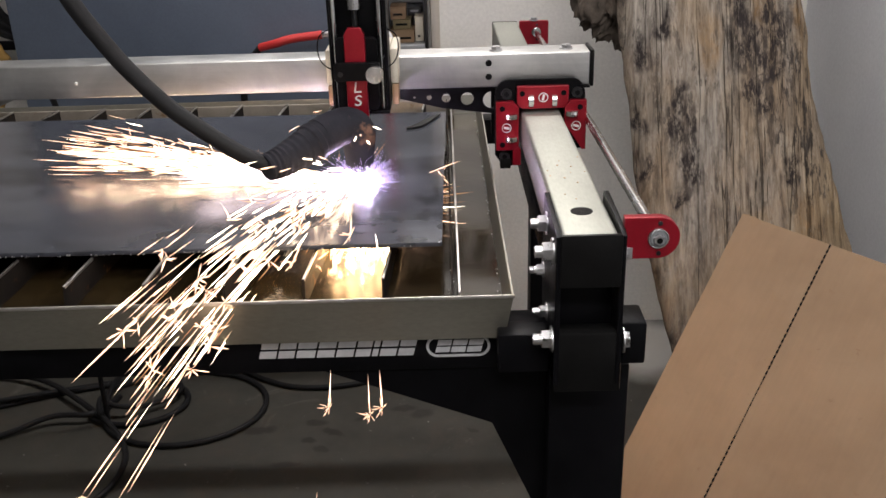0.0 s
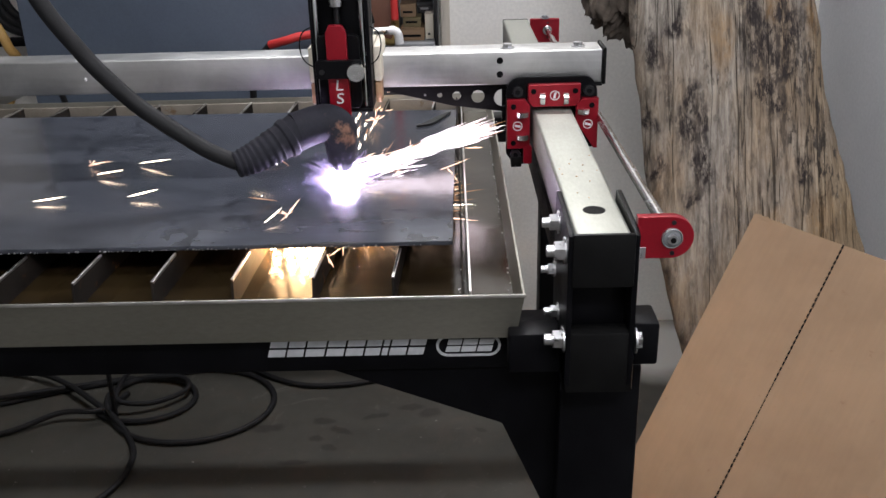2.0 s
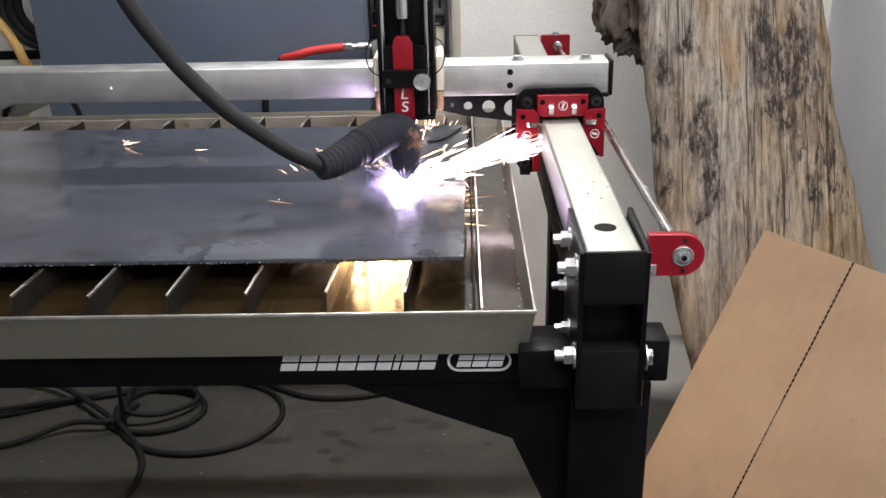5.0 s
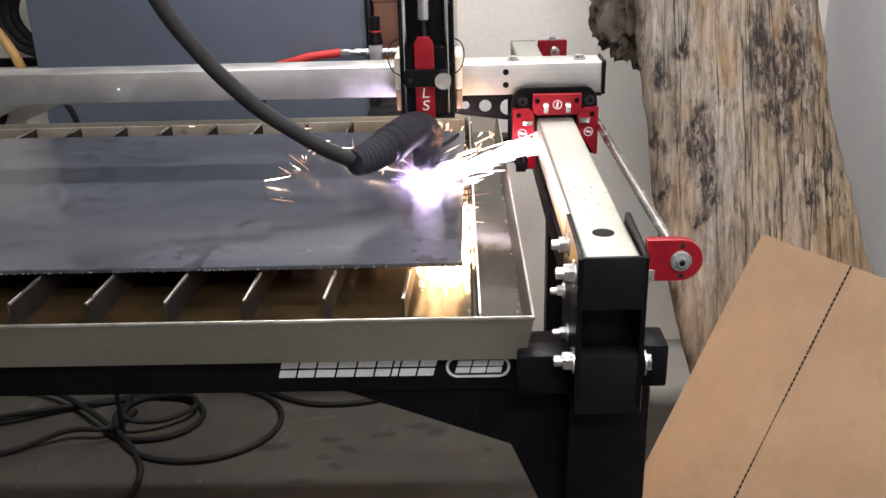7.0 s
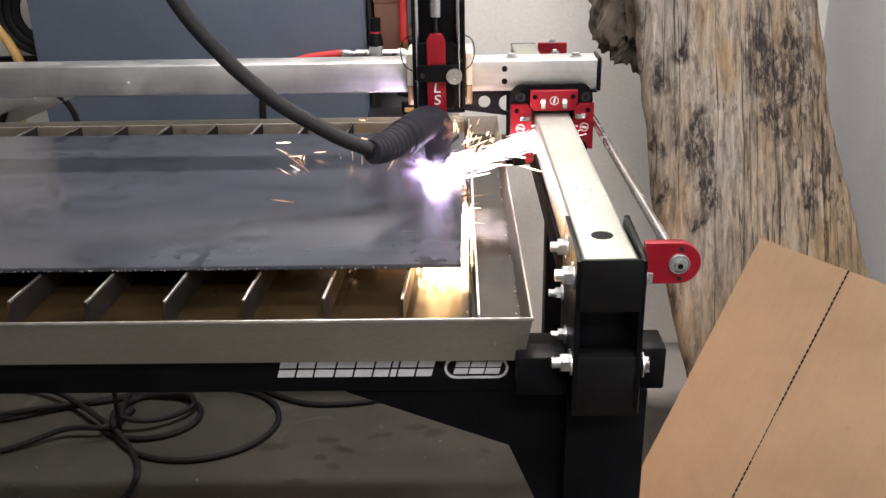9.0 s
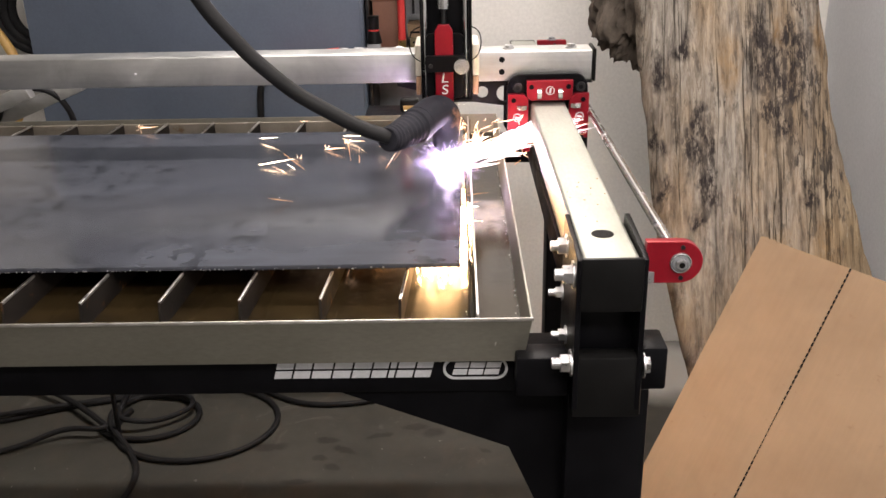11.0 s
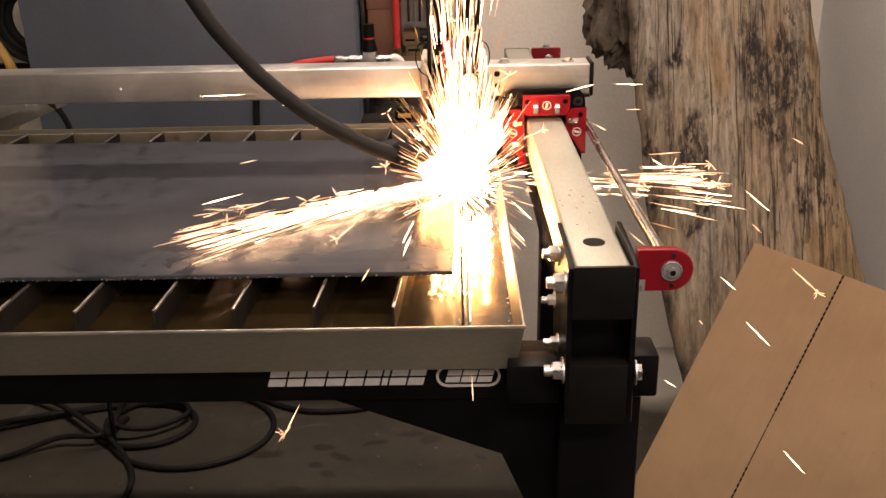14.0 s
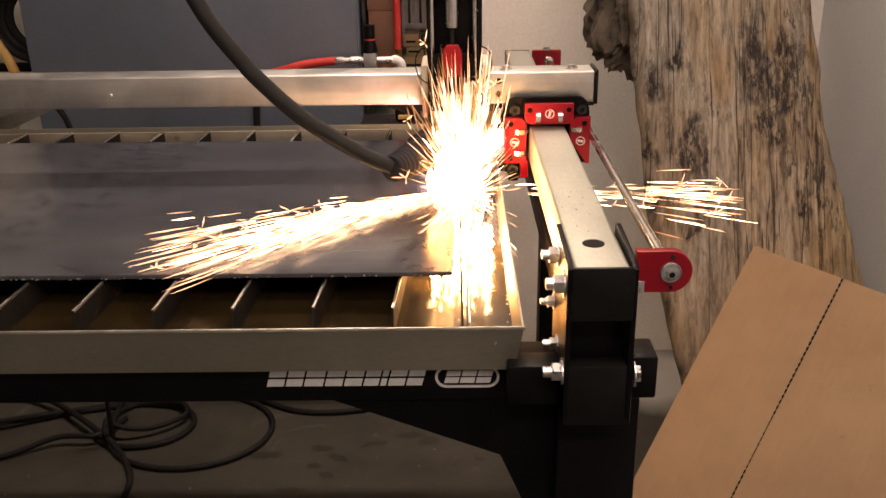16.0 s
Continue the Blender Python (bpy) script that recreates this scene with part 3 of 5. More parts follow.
def build_pan():
    p = thing("water_pan", "shallow stainless water pan holding rusty water", "water tray")
    x0, x1, y0, y1, zt, zb = -1.36, -0.066, 0.029, 0.824, 0.879, 0.829
    th, inset = 0.002, 0.008
    bm = B()
    top = [(x0, y0), (x1, y0), (x1, y1), (x0, y1)]
    bot = [(x0 + inset, y0 + inset), (x1 - inset, y0 + inset), (x1 - inset, y1 - inset), (x0 + inset, y1 - inset)]
    sx, sy = [1, -1, -1, 1], [1, 1, -1, -1]
    ot = [bm.verts.new((x, y, zt)) for x, y in top]
    ob = [bm.verts.new((x, y, zb)) for x, y in bot]
    it = [bm.verts.new((x + th * sx[i], y + th * sy[i], zt)) for i, (x, y) in enumerate(top)]
    ib = [bm.verts.new((x + th * sx[i], y + th * sy[i], zb + th)) for i, (x, y) in enumerate(bot)]
    for i in range(4):
        j = (i + 1) % 4
        bm.faces.new((ob[i], ob[j], ot[j], ot[i]))
        bm.faces.new((ot[i], ot[j], it[j], it[i]))
        bm.faces.new((it[i], it[j], ib[j], ib[i]))
    bm.faces.new(list(reversed(ob)))
    bm.faces.new(ib)
    bmesh.ops.bevel(bm, geom=[e for e in bm.edges if abs(e.verts[0].co.z - e.verts[1].co.z) < 1e-4 and e.verts[0].co.z > 0.87], offset=0.0005, segments=2, affect="EDGES")
    part("tray", bm, PANM, p)
    part("rim", box(B(), (x0, y0 - 0.0012, zt - 0.003), (x1 + 0.001, y0 + 0.0002, zt + 0.0006), 0.0005), EDGEM, p)
    wat = B()
    bmesh.ops.create_grid(wat, x_segments=60, y_segments=40, size=0.5)
    for v in wat.verts:
        v.co = ((x0 + x1) / 2 + v.co.x * (x1 - x0 - 0.014), (y0 + y1) / 2 + v.co.y * (y1 - y0 - 0.014), 0.8475 + 0.0006 * math.sin(40 * v.co.x + 30 * v.co.y))
    part("water", wat, WATER, p, "shallow rusty brown water")
    # inner lip and the bed's back board
    part("inner_lip", box(B(), (-0.1185, y0 + 0.008, 0.831), (-0.1160, 0.806, 0.8800), 0.0006), EDGEM, p)
    part("inner_lip", box(B(), (-0.1250, y0 + 0.012, 0.831), (-0.1230, 0.806, 0.8770), 0.0006), SLATM, p)
    part("back_board", box(B(), (x0 + 0.012, 0.806, 0.831), (-0.112, 0.810, 0.874), 0.0006), LIPM, p)
    # foam along the lip and the right wall
    rng = random.Random(5)
    foam = B()
    for k in range(110):
        y = rng.uniform(0.08, 0.78)
        x = -0.1245 + rng.gauss(0, 0.0018) if k % 2 else -0.0745 + rng.gauss(0, 0.0012)
        bmesh.ops.create_icosphere(foam, subdivisions=1, radius=rng.uniform(0.0004, 0.0012), matrix=Matrix.Translation((x, y, 0.8485)))
    tagged(part("foam", foam, ZINC, p), "row of bright bubbles on the water", kind="stuff")
    return p


def build_slats(pan):
    """Upright slats across the pan, their top edges ground bright and nicked by earlier cuts."""
    rng = random.Random(11)
    for k in range(15):
        x = SLAT0 - PITCH * k
        dy = rng.uniform(-0.003, 0.003)
        top = [(0.079 + dy, 0.8765)]
        y = 0.09
        while y < 0.79:
            top.append((y, 0.8768 - (rng.uniform(0.0005, 0.003) if rng.random() < 0.25 else 0)))
            y += rng.uniform(0.008, 0.02)
        top += [(0.803, 0.8768), (0.803, 0.8315), (0.072 + dy, 0.8315), (0.074 + dy, 0.852)]
        lean = rng.uniform(-0.0015, 0.0015)
        bm = yz_plate([(a, b) for a, b in top], (), x - 0.0012, x + 0.0012, 0.0003)
        for v in bm.verts:
            v.co.x += lean * math.sin(v.co.y * 7) + SKEW * (v.co.y - 0.079)
        s = part("slat", bm, SLATM, pan)
        for ya, yb in ((0.0788 + dy, 0.150), (0.70, 0.803)):
            edge = box(B(), (x - 0.0013, ya, 0.8742), (x + 0.0013, yb, 0.8771), 0.0003)
            for v in edge.verts:
                v.co.x += lean * math.sin(v.co.y * 7) + SKEW * (v.co.y - 0.079)
            part("ground_edge", edge, EDGEM, s)


def build_sheet():
    """The steel sheet on the slats, its front edge rough from an earlier cut."""
    rng = random.Random(3)
    front = []
    x = -1.25
    while x < -0.136:
        front.append((x, 0.150 + rng.uniform(-0.0007, 0.0007)))
        x += 0.008
    out = front + [(-0.134, 0.1500), (-0.1262, 0.692), (-1.25, 0.712)]
    me = plate_mesh(out, (), 0.005, 0.0006)
    for v in me.verts:
        v.co.z += 0.8795
    s = tagged(part("steel_sheet", me, SHEET), "dark blue-grey mill-scale steel sheet lying on the slats", "steel sheet")
    slag = B()
    for k in range(150):
        r = rng.uniform(0.0003, 0.0010)
        bmesh.ops.create_icosphere(slag, subdivisions=1, radius=r, matrix=Matrix.Translation((rng.uniform(-0.90, -0.136), 0.1494, 0.8798 + rng.uniform(-0.0006, 0.0012))))
    tagged(part("slag", slag, ZINC, s), "bright beads of slag along the cut edge", kind="stuff")
    return s


table = build_table()
pan = build_pan()
build_slats(pan)
sheet = build_sheet()


def build_offcut():
    pts = smooth_path([(-0.185, 0.592, 0), (-0.165, 0.600, 0), (-0.150, 0.628, 0), (-0.135, 0.668, 0)], 8)
    n = len(pts)
    out = [(p.x, p.y) for p in pts] + [(p.x - 0.008 * math.sin(math.pi * (n - 1 - i) / (n - 1)) - 0.001, p.y + 0.010 * math.sin(math.pi * (n - 1 - i) / (n - 1)) + 0.001) for i, p in enumerate(reversed(pts))]
    bm = plate_mesh(out, (), 0.003, 0.0004)
    for v in bm.verts:
        v.co.z += 0.8850
    tagged(part("steel_offcut", bm, STEELDARK), "thin curved black steel offcut on the sheet", "offcut")


build_offcut()


def build_spatter():
    """Chips of cut metal lying on the rail."""
    rng = random.Random(61)
    bm = B()
    for k in range(12):
        x, y = rng.uniform(-0.020, 0.020), 0.17 + rng.gauss(0, 0.045)
        r = rng.uniform(0.0006, 0.0016)
        bmesh.ops.create_icosphere(bm, subdivisions=1, radius=1, matrix=Matrix.Translation((x, y, 0.9502 + r * 0.3)) @ Matrix.Diagonal((r, r * rng.uniform(0.6, 1.6), r * 0.5, 1)))
    tagged(part("metal_chips", bm, TAN), "small burnt metal chips lying on the rail", "chips", kind="stuff")


build_spatter()


# ---- gantry: moves along the rails; its origin is on the truck's front plate ----
def socket_screw(parent, x, z, y, r=0.0055):
    bm = B()
    cyl(bm, (x, y, z), (x, y - 0.005, z), r, r * 0.96, n=24)
    s = part("socket_screw", bm, STEELDARK, parent)
    # black hexagon painted in for the shaded recess of the screw head
    part("socket", cyl(B(), (x, y - 0.0049, z), (x, y - 0.0052, z), r * 0.5, n=6), BLACK, s)


def build_gantry():
    g = thing("gantry", "aluminium gantry beam on a red and black roller truck", "gantry")
    beam = part("beam", box(B(), (-1.44, 0.012, 0.9800), (0.0655, 0.0628, 1.0240), 0.0022, 3), ALU, g, "cloudy aluminium square tube beam")
    part("beam_cap", box(B(), (0.066, 0.010, 0.9780), (0.0705, 0.0648, 1.0260), 0.0015), PLASTIC, g)
    for z in (1.0120, 0.9940):
        # the beam's two holes are black discs, their inner shade as colour
        part("hole", cyl(B(), (-0.068, 0.0117, z), (-0.068, 0.014, z), 0.0043, n=24), BLACK, beam)
    part("rivet", sphere(B(), (-0.613, 0.0118, 1.000), 0.0022, 10, 8), WHITE, beam, "small white speck on the beam's face")
    for x in (-0.057, 0.036):
        hex_bolt(g, (x, 0.035, 1.0240), (0, 0, 1), 0.0068, 0.004)
    part("seat_plate", box(B(), (-0.060, 0.006, 0.9772), (0.0655, 0.075, 0.9797), 0.001), BLACK, g)
    # perforated brace under the beam
    holes = [ring_pts(x, z, r) for x, z, r in ((-0.168, 0.9605, 0.0022), (-0.1480, 0.9600, 0.0041), (-0.1250, 0.9585, 0.0066), (-0.0960, 0.9570, 0.0095), (-0.0625, 0.9545, 0.0125))]
    brace = [(-0.225, 0.9765), (-0.225, 0.969), (-0.13, 0.9455), (-0.06, 0.9360), (-0.044, 0.9360), (-0.044, 0.9765)]
    part("brace", xz_plate(brace, holes, 0.045, 0.049), BLACK, g, "black brace plate with a row of growing holes")
    # truck: black back plate round the rail
    prof = ([(-0.060, 0.890), (-0.060, 0.968)] + [(-0.042 - 0.018 * math.cos(radians(a)), 0.970 + 0.0215 * math.sin(radians(a))) for a in range(10, 91, 16)]
            + [(0.040 + 0.018 * math.sin(radians(a)), 0.970 + 0.0215 * math.cos(radians(a))) for a in range(0, 91, 15)]
            + [(0.058, 0.897), (0.030, 0.897), (0.030, 0.9545), (-0.030, 0.9545), (-0.030, 0.875), (-0.050, 0.875)])
    part("truck_plate", xz_plate(prof, (), 0.000, 0.0055), BLACK, g)
    part("truck_plate", xz_plate(prof, (), 0.100, 0.1055), BLACK, g)
    part("truck_bridge", box(B(), (-0.050, 0.006, 0.958), (0.050, 0.0995, 0.977), 0.002), BLACK, g)
    for s in (-1, 1):
        part("truck_side", box(B(), (min(s * 0.031, s * 0.046), 0.006, 0.9), (max(s * 0.031, s * 0.046), 0.0995, 0.9575), 0.002), BLACK, g)
    blocks = (([(-0.0315, 0.9835), (0.0345, 0.9835), (0.0345, 0.9625), (0.0285, 0.9560), (-0.0255, 0.9560), (-0.0315, 0.9625)], "top"),
              ([(-0.0590, 0.9640), (-0.0370, 0.9640), (-0.0305, 0.9570), (-0.0305, 0.9060), (-0.0365, 0.9000), (-0.0590, 0.9000)], "left"),
              ([(0.0395, 0.9640), (0.0585, 0.9640), (0.0585, 0.8990), (0.0550, 0.8990), (0.0312, 0.9350), (0.0312, 0.9570)], "right"),
              ([(-0.0370, 0.8985), (-0.0305, 0.9040), (-0.0275, 0.9000), (-0.0275, 0.8790), (-0.0370, 0.8790)], "foot"))
    for prof, where in blocks:
        blk = part("roller_block", xz_plate(prof, (), -0.011, -0.0005, 0.0008), RED, g, "red anodised roller block")
        if where == "foot":
            continue
        cx, cz = {"top": (0.0020, 0.9700), "left": (-0.0460, 0.9300), "right": (0.0460, 0.9310)}[where]
        part("emblem_ring", tube(B(), [Vector((cx + 0.0058 * math.cos(a), -0.0112, cz + 0.0058 * math.sin(a))) for a in (2 * math.pi * k / 28 for k in range(29))], 0.0006, 6), WHITE, blk)
        bar = [(-0.0022, -0.0038), (0.0006, -0.0038), (0.0022, 0.0038), (-0.0006, 0.0038)]
        if where != "top":
            bar = [(z * 1.0, -x) for x, z in bar]
        part("emblem_bar", xz_plate([(cx + a, cz + b) for a, b in bar], (), -0.0120, -0.0111, 0.0001), WHITE, blk)
        rolls = {"top": ((-0.0140, 0.9655), (0.0165, 0.9655)), "left": ((-0.0395, 0.9455), (-0.0395, 0.9150)), "right": ((0.0400, 0.9480),)}[where]
        for x, z in rolls:
            bm = B()
            if where == "top":
                cyl(bm, (x - 0.0032, -0.0090, z), (x + 0.0032, -0.0090, z), 0.0085, n=28)
            else:
                cyl(bm, (x, -0.0090, z - 0.0032), (x, -0.0090, z + 0.0032), 0.0085, n=28)
            part("roller", bm, CHROME, blk)
        dots = {"top": ((-0.0255, 0.9755), (0.0285, 0.9755)), "left": ((-0.0515, 0.9560), (-0.0515, 0.9070)), "right": ((0.0505, 0.9560),)}[where]
        for x, z in dots:
            part("screw", cyl(B(), (x, -0.0108, z), (x, -0.0114, z), 0.0036, n=18), BLACK, blk)
    for x, z in ((-0.0455, 0.9735), (0.0475, 0.9735), (-0.0480, 0.8885)):
        socket_screw(g, x, z, 0.0, 0.0072)
    part("limit_switch", box(B(), (-0.054, -0.006, 0.872), (-0.040, 0.012, 0.886), 0.001), PLASTIC, g)
    return g


# ---- torch carriage: its origin is over the torch's axis, on the truck's front plane ----
TY = -0.088
HOSE_FOOT = (-0.1092, TY - 0.0725, 0.9345)


def build_carriage():
    c = thing("torch_carriage", "black torch lift with red slide, bright rods and thumb screw", "torch carriage")
    part("back_plate", box(B(), (-0.030, -0.022, 0.969), (0.0392, 0.004, 1.136), 0.002), BLACK, c)
    for x0, x1 in ((-0.033, -0.030), (0.0345, 0.0392)):
        part("side_flange", box(B(), (x0, -0.048, 0.969), (x1, -0.0225, 1.136), 0.0012), BLACK, c)
    part("bottom_plate", box(B(), (-0.030, -0.050, 0.964), (0.0385, 0.004, 0.9685), 0.001), BLACK, c)
    part("top_plate", box(B(), (-0.034, -0.052, 1.1365), (0.052, 0.006, 1.144), 0.001), ALU, c)
    motor = part("motor", box(B(), (-0.021, -0.050, 1.1445), (0.021, -0.008, 1.192), 0.003), BLACK, c)
    for x0, x1 in ((-0.0430, -0.0335), (0.0395, 0.0500)):
        part("slide_pad", box(B(), (x0, -0.018, 0.995), (x1, 0.066, 1.0405), 0.003), CREAM, c, "cream nylon slide pad")
        part("pad_foot", box(B(), (x0 + 0.001, -0.018, 0.968), (x1 - 0.001, 0.010, 0.9945), 0.002), TAN, c)
    part("top_pad", box(B(), (-0.033, 0.0045, 1.0265), (0.0392, 0.066, 1.0405), 0.002), CREAM, c)
    for x in (-0.0268, 0.0305):
        part("rod", cyl(B(), (x, -0.040, 0.970), (x, -0.040, 1.136), 0.0040, n=18), CHROME, c)
    part("screw_shaft", cyl(B(), (0.0, -0.040, 1.05), (0.0, -0.040, 1.10), 0.0034, n=16), STEELDARK, c)
    bm = B()
    cyl(bm, (0, -0.040, 1.094), (0, -0.040, 1.1360), 0.0085, n=24)
    for z in (1.099, 1.105, 1.111, 1.117, 1.123):
        cyl(bm, (0, -0.040, z), (0, -0.040, z + 0.002), 0.0092, n=24)
    part("coupler", bm, CHROME, c, "bright slit shaft coupler")
    part("slide_plate", xz_plate(rounded(-0.0245, 0.972, 0.0262, 1.061, 0.006), (), -0.0565, -0.0475), BLACK, c)
    red = xz_plate([(-0.0115, 0.945), (0.0115, 0.945), (0.0115, 1.066), (0.0070, 1.0740), (-0.0070, 1.0740), (-0.0115, 1.066)], (), -0.0670, -0.0570, 0.0012)
    red = part("red_slide", red, RED, c, "red anodised slide block with white marks")
    # the two readable letters of the slide's lettering
    for ch, z in (("L", 0.9965), ("S", 0.9800)):
        cu = bpy.data.curves.new("letter", "FONT")
        cu.body, cu.size, cu.extrude, cu.align_x, cu.shear = ch, 0.0190, 0.0003, "CENTER", 0.12
        tmp = bpy.data.objects.new("letter", cu)
        me = bpy.data.meshes.new_from_object(tmp)
        bm = bmesh.new()
        bm.from_mesh(me)
        for v in bm.verts:
            v.co = (v.co.x * 1.15, -0.0674 - v.co.z, z + v.co.y)
        bpy.data.objects.remove(tmp)
        bpy.data.curves.remove(cu)
        bpy.data.meshes.remove(me)
        part("white_letter", bm, WHITE, red, smooth=False)
    cl = part("clamp_bar", xz_plate(rounded(-0.0255, 1.0130, 0.0300, 1.0340, 0.003), (), -0.0755, -0.0675), BLACK, c)
    part("screw", cyl(B(), (-0.0185, -0.0753, 1.021), (-0.0185, -0.0768, 1.021), 0.0032, n=16), STEELDARK, cl)
    bm = B()
    cyl(bm, (0.024, -0.0758, 1.022), (0.024, -0.0885, 1.022), 0.0108, n=40)
    for v in bm.verts:
        d = v.co - Vector((0.024, v.co.y, 1.022))
        if d.length > 0.005 and int(round(math.atan2(d.z, d.x) / (2 * math.pi / 40))) % 2:
            v.co -= d * 0.05
    kn = part("thumb_screw", bm, CHROME, c, "knurled bright thumb screw")
    for r in (0.0085, 0.0060, 0.0035):
        part("turned_ring", tube(B(), [Vector((0.024 + r * math.cos(a), -0.0885, 1.022 + r * math.sin(a))) for a in (2 * math.pi * k / 24 for k in range(25))], 0.00012, 5), ZINC, kn)
    for s, x in ((-1, -0.041), (1, 0.044)):
        pts = [(x - s * 0.012, -0.030, 1.070), (x + s * 0.004, -0.034, 1.062), (x + s * 0.008, -0.038, 1.045), (x + s * 0.002, -0.042, 1.028), (x - s * 0.016, -0.046, 1.018)]
        part("sensor_wire", tube(B(), smooth_path(pts, 6), 0.0009, 6), PLASTIC, c)
    # wire bundle that feeds the lift, above
    pts = [(-0.02, -0.02, 1.150), (-0.06, -0.01, 1.147), (-0.11, 0.0, 1.148), (-0.15, 0.02, 1.17), (-0.16, 0.06, 1.30)]
    part("lift_cable", tube(B(), smooth_path(pts, 8), 0.004, 10), PLASTIC, c)
    # torch head, elbow, ribbed boot and hose
    bm = B()
    path = smooth_path([(0.0, TY, 0.912), (0.0, TY, 0.940), (-0.002, TY - 0.001, 0.955), (-0.012, TY - 0.004, 0.9625), (-0.028, TY - 0.012, 0.9615), (-0.048, TY - 0.026, 0.9560)], 7)
    n = len(path)
    tube(bm, path, [0.0170 + 0.0055 * min(1, i / 10) + 0.0010 * max(0, (i - 22) / 12) for i in range(n)], 24)
    torch = part("torch_head", bm, SCORCHED, c, "sooty dark rubber torch head bent over")
    part("shield_cup", cyl(B(), (0, TY, 0.9118), (0, TY, 0.898), 0.0138, 0.0105, n=28), RUBBER, torch)
    part("nozzle", cyl(B(), (0, TY, 0.8978), (0, TY, 0.8905), 0.0085, 0.0050, n=28), COPPER, torch, "heat-stained copper nozzle")
    boot_path = smooth_path([(-0.046, TY - 0.025, 0.9560), (-0.070, TY - 0.044, 0.9465), (-0.093, TY - 0.061, 0.9380), (-0.112, TY - 0.074, 0.9340)], 14)
    n = len(boot_path)
    boot = part("ribbed_boot", tube(B(), boot_path, [0.0232 - 0.0085 * i / n + (0.0013 if i % 4 < 2 and i > 12 else 0) + (0.0022 if 4 < i < 9 else 0) for i in range(n)], 24), RUBBER, torch)
    foot = Vector(HOSE_FOOT) + Vector((0, 0, 0.002))
    rise = [(0, 0), (-0.030, 0.0150), (-0.058, 0.0345), (-0.103, 0.070), (-0.134, 0.103), (-0.161, 0.138), (-0.199, 0.202), (-0.232, 0.30), (-0.258, 0.46), (-0.26, 0.66), (-0.24, 0.90)]
    hp = [foot + Vector((x, 0.0 if z < 0.25 else 0.10 * (z - 0.25), z)) for x, z in rise]
    hose = part("torch_hose", tube(B(), smooth_path(hp, 8), 0.0096, 18), HOSEM, c, "thick black leather-sheathed torch hose")
    return c, torch, boot, hose


gantry = build_gantry()
carriage, torch, torch_boot, torch_hose = build_carriage()


# ---- things round the table ----
def build_log():
    """A weathered trunk leaning into the corner: a flattened round section that follows a bending centre line, split by long cracks."""
    zs = [0.0, 0.2, 0.4, 0.55, 0.7, 0.85, 1.02, 1.5, 1.9, 2.3]
    left = [0.365, 0.342, 0.295, 0.262, 0.239, 0.225, 0.213, 0.195, 0.185, 0.18]
    right = [0.72, 0.71, 0.69, 0.655, 0.614, 0.578, 0.560, 0.553, 0.54, 0.52]
    nu, nv = 150, 260
    bm = B()
    rows = []
    for j in range(nv):
        z = 2.3 * j / (nv - 1)
        xl, xr = np.interp(z, zs, left), np.interp(z, zs, right)
        xl += 0.006 * noise.noise((3.1, 7.7, z * 5)) + 0.003 * noise.noise((3.1, 1.7, z * 21))
        xr += 0.008 * noise.noise((9.1, 2.7, z * 6)) + 0.004 * noise.noise((9.1, 5.7, z * 25))
        cx, hw, row = (xl + xr) / 2, (xr - xl) / 2, []
        for i in range(nu):
            a = 2 * math.pi * i / nu
            ca, sa = math.cos(a), math.sin(a)
            x = cx - hw * math.copysign(abs(ca) ** 0.85, ca)
            y = -0.075 * math.copysign(abs(sa) ** 0.75, sa)
            w = Vector((x * 30, y * 30, z * 2.2))
            rough = 0.0045 * noise.noise(w) + 0.0022 * noise.noise(Vector((x * 95, y * 20, z * 5)))
            groove = abs(noise.noise(Vector((x * 16 + 0.6 * math.sin(z * 3), y * 2, z * 0.5))))
            rough -= 0.003 * max(0, 1 - groove / 0.07)
            n = Vector((-ca / hw, -sa / 0.075, 0)).normalized()
            p = Vector((x, y, 0)) + n * rough
            row.append(bm.verts.new((p.x, 0.655 + 0.415 * z + p.y, z)))
        rows.append(row)
    for r, s in zip(rows, rows[1:]):
        for i in range(nu):
            bm.faces.new((r[i], r[(i + 1) % nu], s[(i + 1) % nu], s[i]))
    bm.faces.new(list(reversed(rows[0])))
    bm.faces.new(rows[-1])
    bmesh.ops.recalc_face_normals(bm, faces=bm.faces)
    log = tagged(part("driftwood_trunk", bm, WOOD), "weathered grey driftwood trunk leaning in the corner", "driftwood")
    stub = B()
    bmesh.ops.create_icosphere(stub, subdivisions=6, radius=1.0)
    for v in stub.verts:
        d = v.co.copy()
        k = 1 + 0.28 * noise.noise(d * 1.9) + 0.20 * noise.noise(d * 5 + Vector((3, 1, 2))) + 0.10 * noise.noise(d * 13) + 0.08 * abs(noise.noise(d * 18 + Vector((7, 0, 0)))) + 0.03 * noise.noise(d * 34)
        if d.z < -0.35:
            d.z = -0.35 + (d.z + 0.35) * 0.35
        v.co = Vector((0.263 + d.x * 0.098 * k, 1.20 + d.y * 0.09 * k, 1.055 + d.z * 0.25 * k))
    part("root_stub", stub, BARK, log, "dark gnarled root stub")
    return log


